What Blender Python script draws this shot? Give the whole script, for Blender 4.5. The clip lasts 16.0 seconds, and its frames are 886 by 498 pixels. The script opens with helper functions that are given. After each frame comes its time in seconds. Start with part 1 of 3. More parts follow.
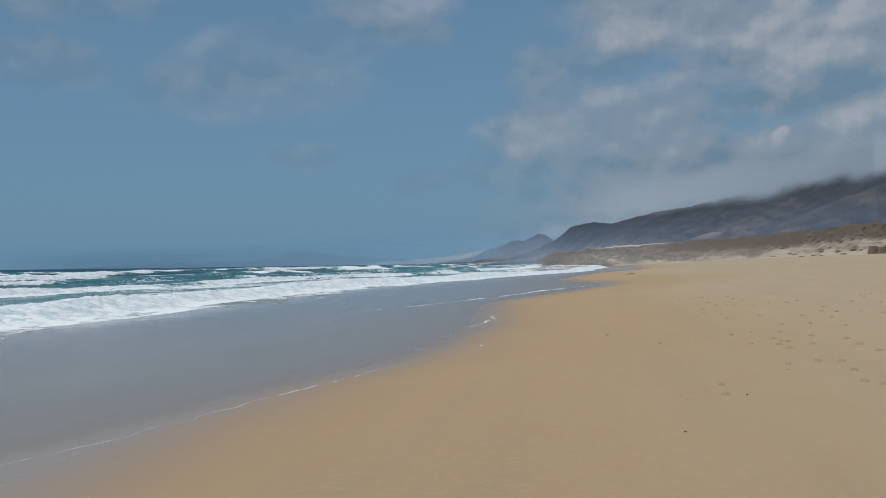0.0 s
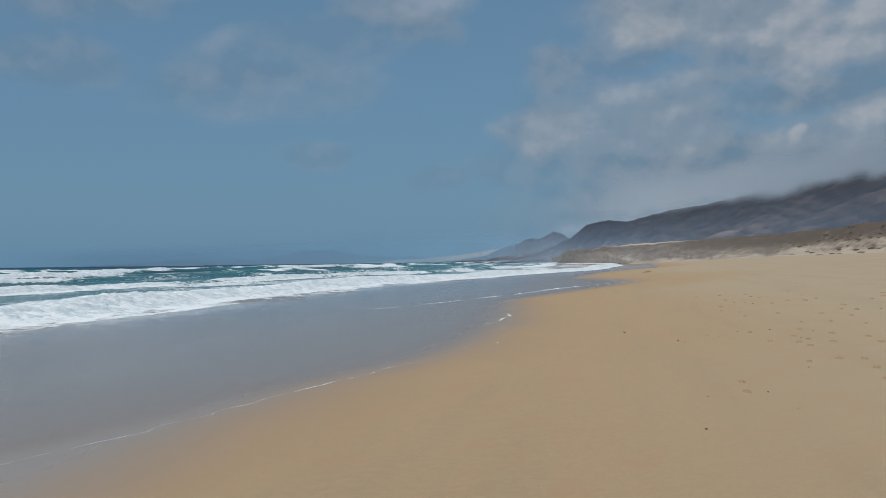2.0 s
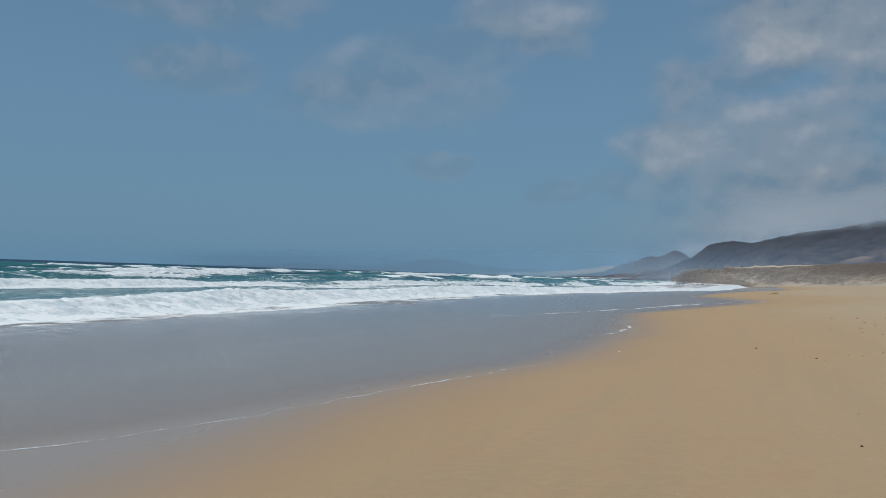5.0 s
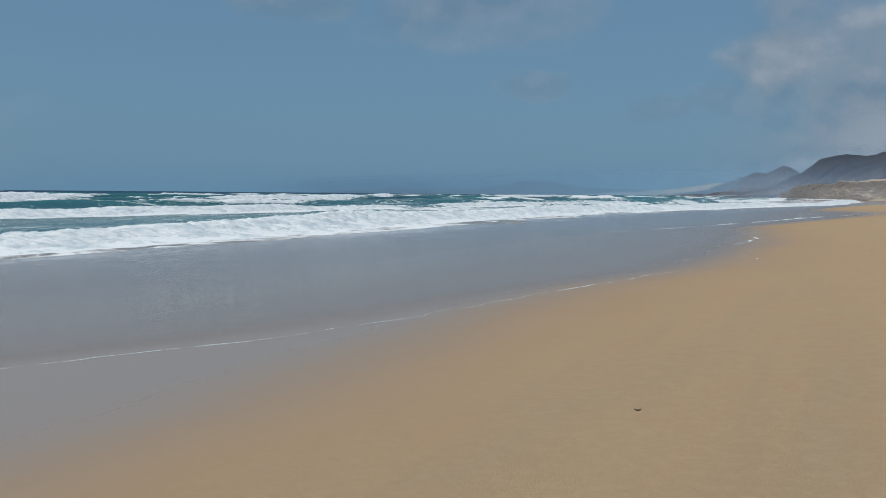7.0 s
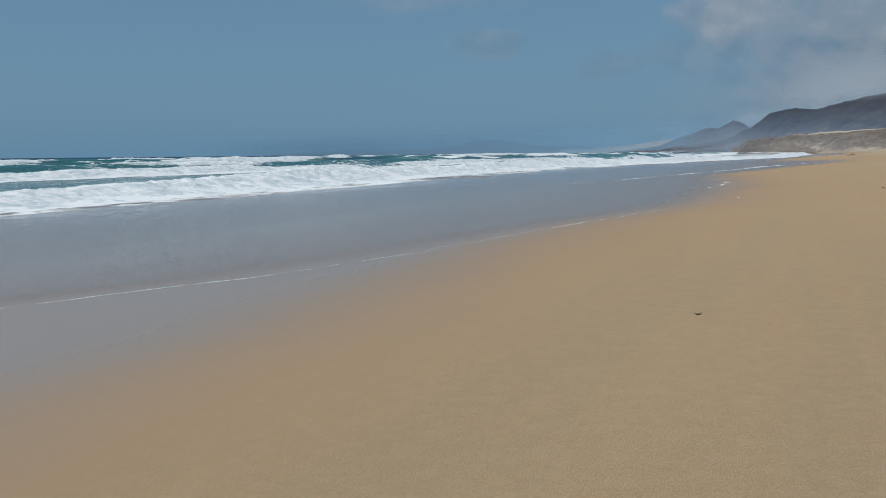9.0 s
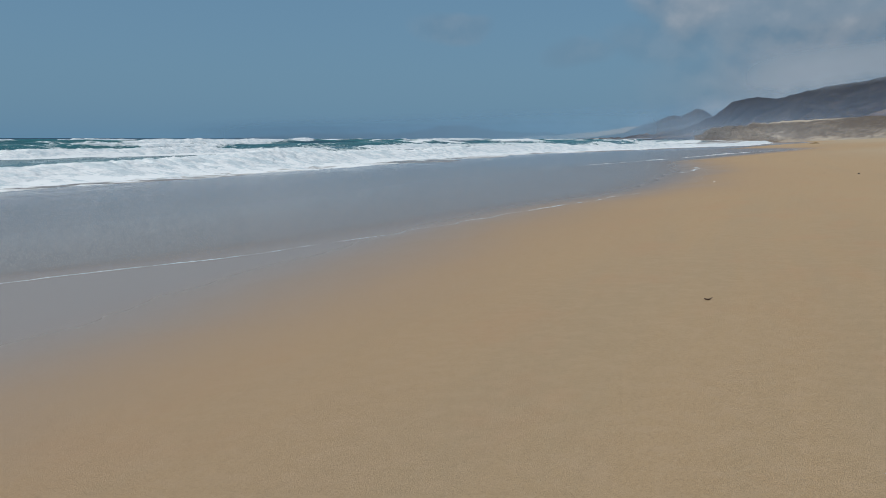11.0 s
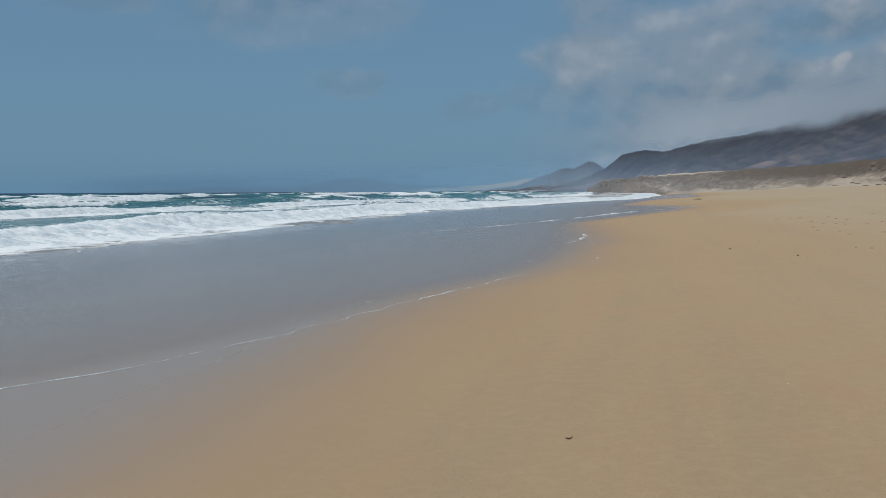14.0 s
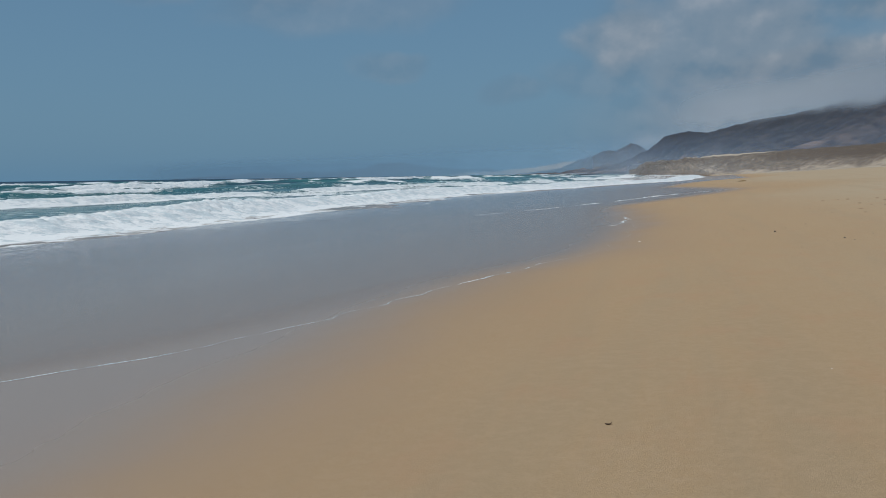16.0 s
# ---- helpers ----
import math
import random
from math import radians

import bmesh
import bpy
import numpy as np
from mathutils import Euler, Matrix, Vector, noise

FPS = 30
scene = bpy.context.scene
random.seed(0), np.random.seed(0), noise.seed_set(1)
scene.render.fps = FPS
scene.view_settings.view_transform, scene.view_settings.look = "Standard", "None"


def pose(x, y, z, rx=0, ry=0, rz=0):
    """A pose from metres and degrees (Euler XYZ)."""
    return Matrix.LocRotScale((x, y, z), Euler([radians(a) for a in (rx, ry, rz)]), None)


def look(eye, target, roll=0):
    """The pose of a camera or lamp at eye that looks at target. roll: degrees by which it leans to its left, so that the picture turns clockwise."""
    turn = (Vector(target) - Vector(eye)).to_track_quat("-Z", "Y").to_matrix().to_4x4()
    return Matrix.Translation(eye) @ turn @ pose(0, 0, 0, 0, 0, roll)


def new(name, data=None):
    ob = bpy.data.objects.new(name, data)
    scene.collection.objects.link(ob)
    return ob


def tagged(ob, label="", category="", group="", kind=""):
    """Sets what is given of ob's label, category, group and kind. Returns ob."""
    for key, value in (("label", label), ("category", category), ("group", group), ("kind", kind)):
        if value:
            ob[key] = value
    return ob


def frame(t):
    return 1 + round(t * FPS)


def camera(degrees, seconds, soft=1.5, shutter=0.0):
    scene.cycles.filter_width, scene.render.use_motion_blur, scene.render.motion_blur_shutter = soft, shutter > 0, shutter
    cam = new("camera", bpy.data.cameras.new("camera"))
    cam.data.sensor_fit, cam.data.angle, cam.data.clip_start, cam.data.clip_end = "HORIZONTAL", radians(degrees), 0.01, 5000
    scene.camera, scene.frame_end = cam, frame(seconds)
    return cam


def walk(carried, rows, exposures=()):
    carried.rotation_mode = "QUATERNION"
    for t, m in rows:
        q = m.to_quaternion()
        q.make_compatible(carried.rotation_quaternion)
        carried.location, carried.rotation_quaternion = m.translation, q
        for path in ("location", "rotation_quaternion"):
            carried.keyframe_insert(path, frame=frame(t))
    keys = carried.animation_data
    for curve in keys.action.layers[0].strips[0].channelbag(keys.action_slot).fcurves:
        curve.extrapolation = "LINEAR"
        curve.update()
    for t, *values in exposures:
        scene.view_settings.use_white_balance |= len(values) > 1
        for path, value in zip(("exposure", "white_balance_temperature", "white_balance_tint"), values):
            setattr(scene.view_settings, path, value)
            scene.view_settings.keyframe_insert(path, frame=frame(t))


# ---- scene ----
cam = camera(51.17, 16.0, soft=0.95)
# seconds, eye, pitch, roll, yaw
ROWS = [
    (0, -0.000, 0.000, 1.662, 0.899, 0.778, 9.176),
    (0.5, -0.010, 0.005, 1.638, 0.727, 0.757, 9.204),
    (1, -0.020, 0.015, 1.642, 0.346, 0.585, 9.372),
    (1.5, -0.030, 0.034, 1.661, 0.424, 0.745, 9.729),
    (2, -0.039, 0.069, 1.633, 0.791, 0.721, 10.101),
    (2.5, -0.046, 0.100, 1.614, 1.016, 0.972, 11.019),
    (3, -0.048, 0.109, 1.610, 1.233, 1.527, 12.434),
    (3.5, -0.043, 0.078, 1.593, 0.966, 1.680, 13.176),
    (4, -0.066, 0.086, 1.543, 1.031, 0.310, 13.224),
    (4.5, -0.108, 0.161, 1.472, 1.290, -0.841, 13.124),
    (5, -0.245, 0.472, 1.398, 1.451, -1.803, 17.242),
    (5.2, -0.286, 0.560, 1.359, 1.676, -1.961, 19.797),
    (7.3, -0.941, 0.155, 1.097, -4.105, 0.052, 23.747),
    (7.5, -0.990, 0.158, 1.069, -4.388, 0.492, 24.078),
    (8, -1.134, 0.235, 1.005, -5.273, 0.978, 24.251),
    (8.5, -1.298, 0.277, 0.948, -5.686, 1.020, 23.652),
    (9, -1.450, 0.183, 0.797, -5.872, 0.558, 20.537),
    (9.2, -1.506, 0.173, 0.731, -6.038, 0.573, 19.167),
    (11.3, -1.732, 0.587, 0.713, -6.826, -0.085, 18.399),
    (11.5, -1.721, 0.505, 0.780, -6.207, 0.839, 19.158),
    (12, -1.698, 0.337, 0.962, -5.979, 0.530, 19.627),
    (12.5, -1.667, 0.270, 1.106, -5.970, 0.294, 18.417),
    (13, -1.620, 0.267, 1.211, -5.083, 0.155, 16.262),
    (13.5, -1.578, 0.261, 1.259, -4.119, 0.121, 13.664),
    (14, -1.525, 0.336, 1.283, -3.583, 0.251, 12.148),
    (14.5, -1.513, 0.442, 1.272, -3.481, 0.273, 12.256),
    (15, -1.510, 0.466, 1.287, -3.884, 0.558, 13.514),
    (15.5, -1.512, 0.366, 1.302, -4.081, 0.845, 14.846),
    (16, -1.504, 0.325, 1.298, -4.552, 0.794, 14.674),
]
walk(cam, [(t, pose(x, y, z, 90 + p, r, w)) for t, x, y, z, p, r, w in ROWS], [(0.0, 0.0), (9.0, 0.0), (13.0, -0.03), (14.3, -0.01), (15.4, -0.09), (16.0, -0.10)])

# ---- light ----
SUN_EL, SUN_AZ = 58.0, 215.0          # degrees; azimuth clockwise from +y
sun = new("sun", bpy.data.lights.new("sun", "SUN"))
sun.data.energy, sun.data.angle, sun.data.color = 2.92, radians(1.2), (1.0, 0.95, 0.88)
sun_way = Vector((math.sin(radians(SUN_AZ)) * math.cos(radians(SUN_EL)), math.cos(radians(SUN_AZ)) * math.cos(radians(SUN_EL)), math.sin(radians(SUN_EL))))
sun.matrix_world = look(sun_way * 60, (0, 0, 0))


class Tree:
    """A short way to write node trees."""

    def __init__(self, tree):
        self.tree = tree
        tree.nodes.clear()

    def add(self, kind, settings=None, **sockets):
        node = self.tree.nodes.new("ShaderNode" + kind)
        for key, value in (settings or {}).items():
            setattr(node, key, value)
        for key, value in sockets.items():
            self.set(node, key, value)
        return node

    def set(self, node, key, value):
        key = int(key[1:]) if key[0] == "i" and key[1:].isdigit() else key.replace("_", " ")
        if isinstance(value, bpy.types.Node):
            value = value.outputs[0]
        if isinstance(value, bpy.types.NodeSocket):
            self.tree.links.new(value, node.inputs[key])
        else:
            node.inputs[key].default_value = value

    def math(self, op, a, b=0.0, c=0.0, clamp=False):
        return self.add("Math", {"operation": op, "use_clamp": clamp}, i0=a, i1=b, i2=c)

    def mix(self, fac, a, b):
        node = self.add("MixRGB")
        self.set(node, "Fac", fac)
        for key, value in (("Color1", a), ("Color2", b)):
            self.set(node, key, (*value, 1.0) if isinstance(value, tuple) and len(value) == 3 else value)
        return node

    def step(self, x, lo, hi, a=0.0, b=1.0):
        node = self.add("MapRange", {"interpolation_type": "SMOOTHSTEP", "clamp": True}, i0=x, i1=lo, i2=hi, i3=a, i4=b)
        return node.outputs[0]

    def noise(self, vector, scale, detail=4.0, rough=0.55, distort=0.0):
        return self.add("TexNoise", None, Vector=vector, Scale=scale, Detail=detail, Roughness=rough, Distortion=distort).outputs["Fac"]

    def scaled(self, vector, x, y, z):
        return self.add("VectorMath", {"operation": "MULTIPLY"}, i0=vector, i1=(x, y, z)).outputs[0]


# ---- sky ----
world = bpy.data.worlds.new("sky")
scene.world = world
world.use_nodes = True
w = Tree(world.node_tree)
sky = w.add("TexSky", {"sky_type": "NISHITA", "sun_disc": False, "sun_elevation": radians(SUN_EL), "sun_rotation": radians(SUN_AZ), "air_density": 1.0, "dust_density": 0.3, "ozone_density": 2.5})
way = w.add("TexCoord").outputs["Generated"]
parts = w.add("SeparateXYZ", None, Vector=way)
dx, dy, dz = parts.outputs


bearing = w.math("MULTIPLY", w.math("ARCTAN2", dx, dy), 57.2958)       # degrees, right positive
height = w.math("MULTIPLY", w.math("ARCSINE", dz), 57.2958)


def billow(offset):
    """Cloud texture in a direction; fields shifted against one another tell the lit side."""
    p = w.add("VectorMath", {"operation": "ADD"}, i0=w.scaled(way, 1.0, 1.0, 1.25), i1=offset).outputs[0]
    big = w.noise(p, 6.0, 2.0, 0.5, 0.1)
    small = w.noise(p, 15.0, 4.0, 0.5, 0.0)
    return w.math("ADD", w.math("MULTIPLY", big, 0.58), w.math("MULTIPLY", small, 0.42))


def wander(offset, degrees):
    p = w.add("VectorMath", {"operation": "ADD"}, i0=way, i1=offset).outputs[0]
    return w.math("MULTIPLY", w.math("SUBTRACT", w.noise(p, 6.5, 3.5, 0.5), 0.5), degrees)


field = billow((3.1, 1.7, 0.4))
field_up = billow((3.1 - 0.006, 1.7, 0.4 + 0.016))
bend_u = w.math("ADD", bearing, wander((1.3, 0.2, 5.1), 5.0))
bend_e = w.math("ADD", height, wander((7.3, 2.2, 0.6), 3.6))


def square(x, middle, wide):
    return w.math("POWER", w.math("ABSOLUTE", w.math("DIVIDE", w.math("SUBTRACT", x, middle), wide)), 2.0)


def puff(u, e, wide, high, lean=0.0):
    """How far a bank of cloud covers one direction, in degrees."""
    up = w.math("SUBTRACT", bend_e, w.math("MULTIPLY", w.math("SUBTRACT", bend_u, u), lean)) if lean else bend_e
    q = w.math("ADD", square(bend_u, u, wide), square(up, e, high))
    body = w.math("MULTIPLY_ADD", texture, 0.55, w.math("SUBTRACT", 0.75, q))
    return w.step(body, -0.45, 0.75)


# bearing, height, half width, half height, cover, brightness, lean; far ones first
CLOUDS = (
    (24.0, 10.0, 7.0, 4.5, 0.85, 0.50, 0.0),
    (36.0, 13.0, 10.0, 5.0, 0.80, 0.60, 0.0),
    (0.0, 8.2, 7.0, 3.0, 0.55, 0.42, 0.0),
    (-4.6, 7.9, 3.0, 1.3, 0.45, 0.46, 0.0),
    (-3.4, 11.3, 2.0, 1.6, 0.62, 0.58, 0.25),
    (0.6, 12.6, 3.0, 1.6, 0.55, 0.42, 0.45),
    (5.0, 14.9, 6.6, 2.9, 0.90, 0.52, -0.08),
    (1.6, 14.6, 2.2, 1.8, 0.60, 0.62, 0.0),
    (7.2, 11.4, 3.4, 1.2, 0.55, 0.24, 0.0),
    (16.3, 12.4, 3.4, 2.9, 0.90, 0.60, 0.0),
    (12.0, 9.4, 4.6, 1.1, 0.85, 0.26, 0.0),
    (11.2, 11.9, 3.5, 2.5, 0.95, 0.86, 0.0),
    (10.6, 12.9, 2.0, 1.3, 0.60, 1.02, 0.0),
    (15.4, 8.3, 3.0, 1.0, 0.70, 0.78, 0.12),
    (11.1, 7.4, 0.6, 0.5, 0.60, 1.05, 0.0),
    (8.0, 6.4, 4.5, 1.2, 0.60, 0.50, 0.1),
    (7.0, 4.6, 4.0, 0.8, 0.50, 0.62, 0.15),
    (-12.3, 16.3, 4.4, 1.9, 0.55, 0.50, 0.0),
    (-10.6, 13.9, 2.2, 0.9, 0.42, 0.10, 0.0),
    (-18.5, 12.9, 7.5, 2.4, 0.36, 0.34, 0.18),
    (-21.0, 10.3, 7.5, 1.8, 0.32, 0.18, 0.0),
    (-33.0, 16.2, 8.0, 2.4, 0.58, 0.22, 0.0),
    (-33.0, 11.8, 4.2, 1.6, 0.48, 0.04, 0.0),
    (-18.2, 6.5, 2.2, 0.9, 0.34, 0.08, 0.0),
    (-10.6, 4.9, 2.2, 0.9, 0.32, 0.10, 0.0),
    (-6.5, 5.6, 3.0, 1.3, 0.32, 0.26, 0.0),
)
texture = w.step(field, 0.36, 0.62)
right_side = w.step(bend_u, -10.0, 6.0)
deck_line = w.math("ADD", 3.7, w.math("MULTIPLY", bend_u, 0.185))
deck = w.math("MULTIPLY", w.step(w.math("SUBTRACT", w.math("MULTIPLY_ADD", texture, 0.5, 0.7), square(bend_e, deck_line, 2.2)), -0.6, 0.8), w.math("MULTIPLY", right_side, 0.80))
murk = w.math("MULTIPLY", w.math("MULTIPLY", right_side, w.step(bend_e, 18.0, 8.0)), w.math("MULTIPLY_ADD", texture, 0.26, 0.32))
beyond_view = w.math("MULTIPLY", w.math("MULTIPLY", w.step(w.math("ABSOLUTE", bearing), 42.0, 70.0), texture), 0.5)
clear_sky = w.math("MULTIPLY", w.math("SUBTRACT", 1.0, murk), w.math("SUBTRACT", 1.0, beyond_view))
clear_sky = w.math("MULTIPLY", clear_sky, w.math("SUBTRACT", 1.0, deck))
light = w.math("MULTIPLY_ADD", deck, 0.22, 0.32)
for u, e, wide, high, dense, bright, lean in CLOUDS:
    one = w.math("MULTIPLY", puff(u, e, wide, high, lean), dense)
    clear_sky = w.math("MULTIPLY", clear_sky, w.math("SUBTRACT", 1.0, one))
    light = w.math("MULTIPLY_ADD", one, w.math("SUBTRACT", bright, light), light)
mask = w.math("SUBTRACT", 1.0, clear_sky)
relief = w.math("MULTIPLY", w.math("SUBTRACT", field, field_up), 5.0)
glow = w.math("ADD", light, w.math("ADD", relief, w.math("MULTIPLY", w.math("SUBTRACT", texture, 0.5), 0.14)))
cloud_col = w.mix(w.step(glow, 0.0, 0.45), (1.90, 2.92, 4.02), (2.85, 3.62, 4.50))
cloud_col = w.mix(w.step(glow, 0.40, 1.15), cloud_col, (4.75, 5.15, 5.75))
damp_air = w.math("ADD", 0.52, w.math("MULTIPLY", w.math("EXPONENT", w.math("MULTIPLY", w.math("MAXIMUM", dz, 0.0), -5.0)), 0.44))
sky_mix = w.mix(damp_air, sky.outputs[0], (1.42, 3.12, 4.88))
sky_mix = w.mix(w.math("MULTIPLY", mask, 0.95), sky_mix, cloud_col)
background = w.add("Background", None, Color=sky_mix, Strength=0.075)
w.tree.links.new(background.outputs[0], w.add("OutputWorld").inputs[0])


# ---- materials ----
def material(name):
    m = bpy.data.materials.new(name)
    m.use_nodes = True
    return m, Tree(m.node_tree)


def finish(t, shader, bump=None, strength=0.3, distance=0.02):
    if bump is not None:
        t.set(shader, "Normal", t.add("Bump", None, Strength=strength, Distance=distance, Height=bump))
    t.tree.links.new(shader.outputs[0], t.add("OutputMaterial").inputs[0])


WET = [(-60, -9.0), (0, -9.0), (6, -8.2), (7.2, -7.4), (8.2, -6.5), (10.4, -5.5), (13, -4.9), (16, -3.9), (18.5, -3.0), (22, -2.8), (28, -2.8), (35, -3.5), (46, -4.6), (52, -2.4), (60, 0.6), (66, 1.8), (78, 0.2), (98, -3.2), (140, -1.5), (220, 12.0), (400, 19.0), (900, 30.0)]

DAMP = [(-60, -4.6), (0, -4.6), (8, -4.5), (11, -4.6), (14.5, -4.3), (17, -3.4), (19, -3.0), (28, -2.8), (35, -3.4), (46, -4.4), (52, -2.4), (60, 0.8), (66, 2.0), (78, 0.4), (98, -3.0), (140, -1.0), (220, 12.5), (400, 19.0), (900, 30.0)]


def sand_material():
    m, t = material("sand")
    at = t.add("NewGeometry").outputs["Position"]
    wet = t.add("Attribute", {"attribute_name": "seaward"}).outputs["Fac"]
    wob = t.math("SUBTRACT", t.noise(t.scaled(at, 1.0, 0.5, 1.0), 0.6, 4.0), 0.5)
    edge = t.math("ADD", wet, t.math("MULTIPLY", wob, 1.2))
    damp = t.step(edge, -2.8, 1.0)
    soak = t.step(edge, -1.3, 1.4)
    grain = t.noise(at, 190.0, 4.0, 0.8)
    coarse = t.noise(at, 30.0, 6.0, 0.7)
    broad = t.noise(t.scaled(at, 1.0, 0.35, 1.0), 0.35, 5.0, 0.6)
    dry = t.mix(broad, (0.400, 0.271, 0.148), (0.448, 0.321, 0.184))
    dry = t.mix(t.math("MULTIPLY", t.step(grain, 0.50, 0.64), 0.52), dry, (0.215, 0.140, 0.08))
    dry = t.mix(t.math("MULTIPLY", t.step(coarse, 0.52, 0.75), 0.30), dry, (0.50, 0.40, 0.265))
    fleck = t.noise(at, 75.0, 3.0, 0.7)
    dry = t.mix(t.math("MULTIPLY", t.step(fleck, 0.53, 0.66), 0.26), dry, (0.24, 0.165, 0.098))
    dry = t.mix(t.math("MULTIPLY", t.step(fleck, 0.46, 0.34), 0.26), dry, (0.525, 0.395, 0.268))
    dry = t.mix(t.step(t.math("MULTIPLY", wet, -1.0), 3.0, 11.0, 0.0, 0.85), dry, (0.420, 0.342, 0.232))
    tracks = t.noise(t.scaled(at, 0.9, 0.06, 1.0), 1.0, 5.0, 0.65)
    dry = t.mix(t.math("MULTIPLY", t.step(tracks, 0.46, 0.66), 0.35), dry, (0.338, 0.267, 0.173))
    mottle = t.noise(at, 11.0, 5.0, 0.7)
    dry = t.mix(t.math("MULTIPLY", t.step(mottle, 0.44, 0.64), 0.45), dry, (0.442, 0.317, 0.196))
    rosy = t.noise(t.scaled(at, 1.0, 0.6, 1.0), 1.7, 5.0, 0.65)
    dry = t.mix(t.math("MULTIPLY", t.step(rosy, 0.48, 0.70), 0.32), dry, (0.436, 0.262, 0.148))
    moist = t.mix(broad, (0.352, 0.239, 0.143), (0.394, 0.273, 0.165))
    col = t.mix(damp, dry, moist)
    col = t.mix(soak, col, (0.302, 0.240, 0.190))
    rough = t.math("SUBTRACT", t.math("SUBTRACT", 0.9, t.math("MULTIPLY", damp, 0.22)), t.math("MULTIPLY", soak, 0.43))
    s = t.add("BsdfPrincipled", None, Base_Color=col, Roughness=rough, IOR=1.36)
    rip = t.noise(t.scaled(at, 1.0, 0.4, 1.0), 3.0, 3.0)
    relief = t.math("ADD", t.math("MULTIPLY", t.math("ADD", grain, t.math("MULTIPLY", coarse, 0.9)), t.math("SUBTRACT", 1.0, t.math("MULTIPLY", soak, 0.93))), t.math("MULTIPLY", rip, 0.30))
    finish(t, s, relief, 0.60, 0.008)
    return m


def sea_material():
    m, t = material("sea_water")
    at = t.add("NewGeometry").outputs["Position"]
    x = t.add("SeparateXYZ", None, Vector=at).outputs[0]
    foam_in = t.add("Attribute", {"attribute_name": "foam"}).outputs["Fac"]
    crest = t.add("Attribute", {"attribute_name": "crest"}).outputs["Fac"]
    lace = t.noise(t.scaled(at, 1.0, 0.4, 1.0), 0.9, 6.0, 0.7, 1.2)
    foam = t.step(t.math("ADD", foam_in, t.math("MULTIPLY", t.math("SUBTRACT", lace, 0.5), 1.1)), 0.42, 0.62)
    deep = t.step(t.math("MULTIPLY", x, -1.0), 50.0, 170.0)
    col = t.mix(deep, (0.027, 0.135, 0.137), (0.007, 0.032, 0.070))
    drift = t.noise(t.scaled(at, 1.0, 0.25, 1.0), 0.09, 5.0, 0.6, 0.5)
    col = t.mix(t.math("MULTIPLY", t.step(drift, 0.42, 0.66), 0.6), col, (0.010, 0.058, 0.075))
    col = t.mix(t.math("MULTIPLY", crest, 0.8), col, (0.03, 0.20, 0.185))
    shoal = t.step(t.math("MULTIPLY", x, -1.0), 21.0, 33.0)
    col = t.mix(shoal, (0.300, 0.246, 0.205), col)
    col = t.mix(foam, col, (0.82, 0.86, 0.87))
    rough = t.math("ADD", t.math("ADD", 0.16, t.math("MULTIPLY", foam, 0.6)), t.math("ADD", t.math("MULTIPLY", t.math("SUBTRACT", 1.0, shoal), 0.09), t.math("MULTIPLY", deep, 0.30)))
    s = t.add("BsdfPrincipled", None, Base_Color=col, Roughness=rough, IOR=1.333, Specular_IOR_Level=0.42)
    chop = t.math("ADD", t.noise(t.scaled(at, 1.0, 0.5, 1.0), 0.55, 6.0, 0.62, 0.5), t.math("MULTIPLY", t.noise(at, 3.2, 4.0, 0.6), 0.22))
    finish(t, s, t.math("MULTIPLY", chop, t.math("MULTIPLY_ADD", shoal, 0.9, 0.1)), 0.8, 0.55)
    return m


def foam_material():
    m, t = material("sea_foam")
    at = t.add("NewGeometry").outputs["Position"]
    n = t.noise(at, 1.1, 6.0, 0.7)
    thin = t.add("Attribute", {"attribute_name": "thin"}).outputs["Fac"]
    lace = t.noise(t.scaled(at, 1.0, 0.33, 1.0), 1.5, 7.0, 0.72, 1.0)
    holes = t.math("MULTIPLY", t.step(t.math("ADD", lace, t.math("MULTIPLY", thin, 0.20)), 0.55, 0.70), t.math("MULTIPLY", thin, 1.6, clamp=True))
    # bluish-grey shading of the tumbling foam, put into its colour by noise
    col = t.mix(t.step(n, 0.38, 0.60), (0.54, 0.63, 0.67), (0.80, 0.83, 0.84))
    flecks = t.noise(t.scaled(at, 1.0, 0.6, 1.0), 5.5, 5.0, 0.7)
    col = t.mix(t.math("MULTIPLY", t.step(flecks, 0.50, 0.68), 0.55), col, (0.50, 0.59, 0.63))
    col = t.mix(t.math("MULTIPLY", holes, 0.9, clamp=True), col, (0.34, 0.38, 0.38))
    s = t.add("BsdfPrincipled", None, Base_Color=col, Roughness=0.75, Subsurface_Weight=0.0)
    finish(t, s, t.noise(at, 3.5, 7.0, 0.7), 0.7, 0.08)
    return m


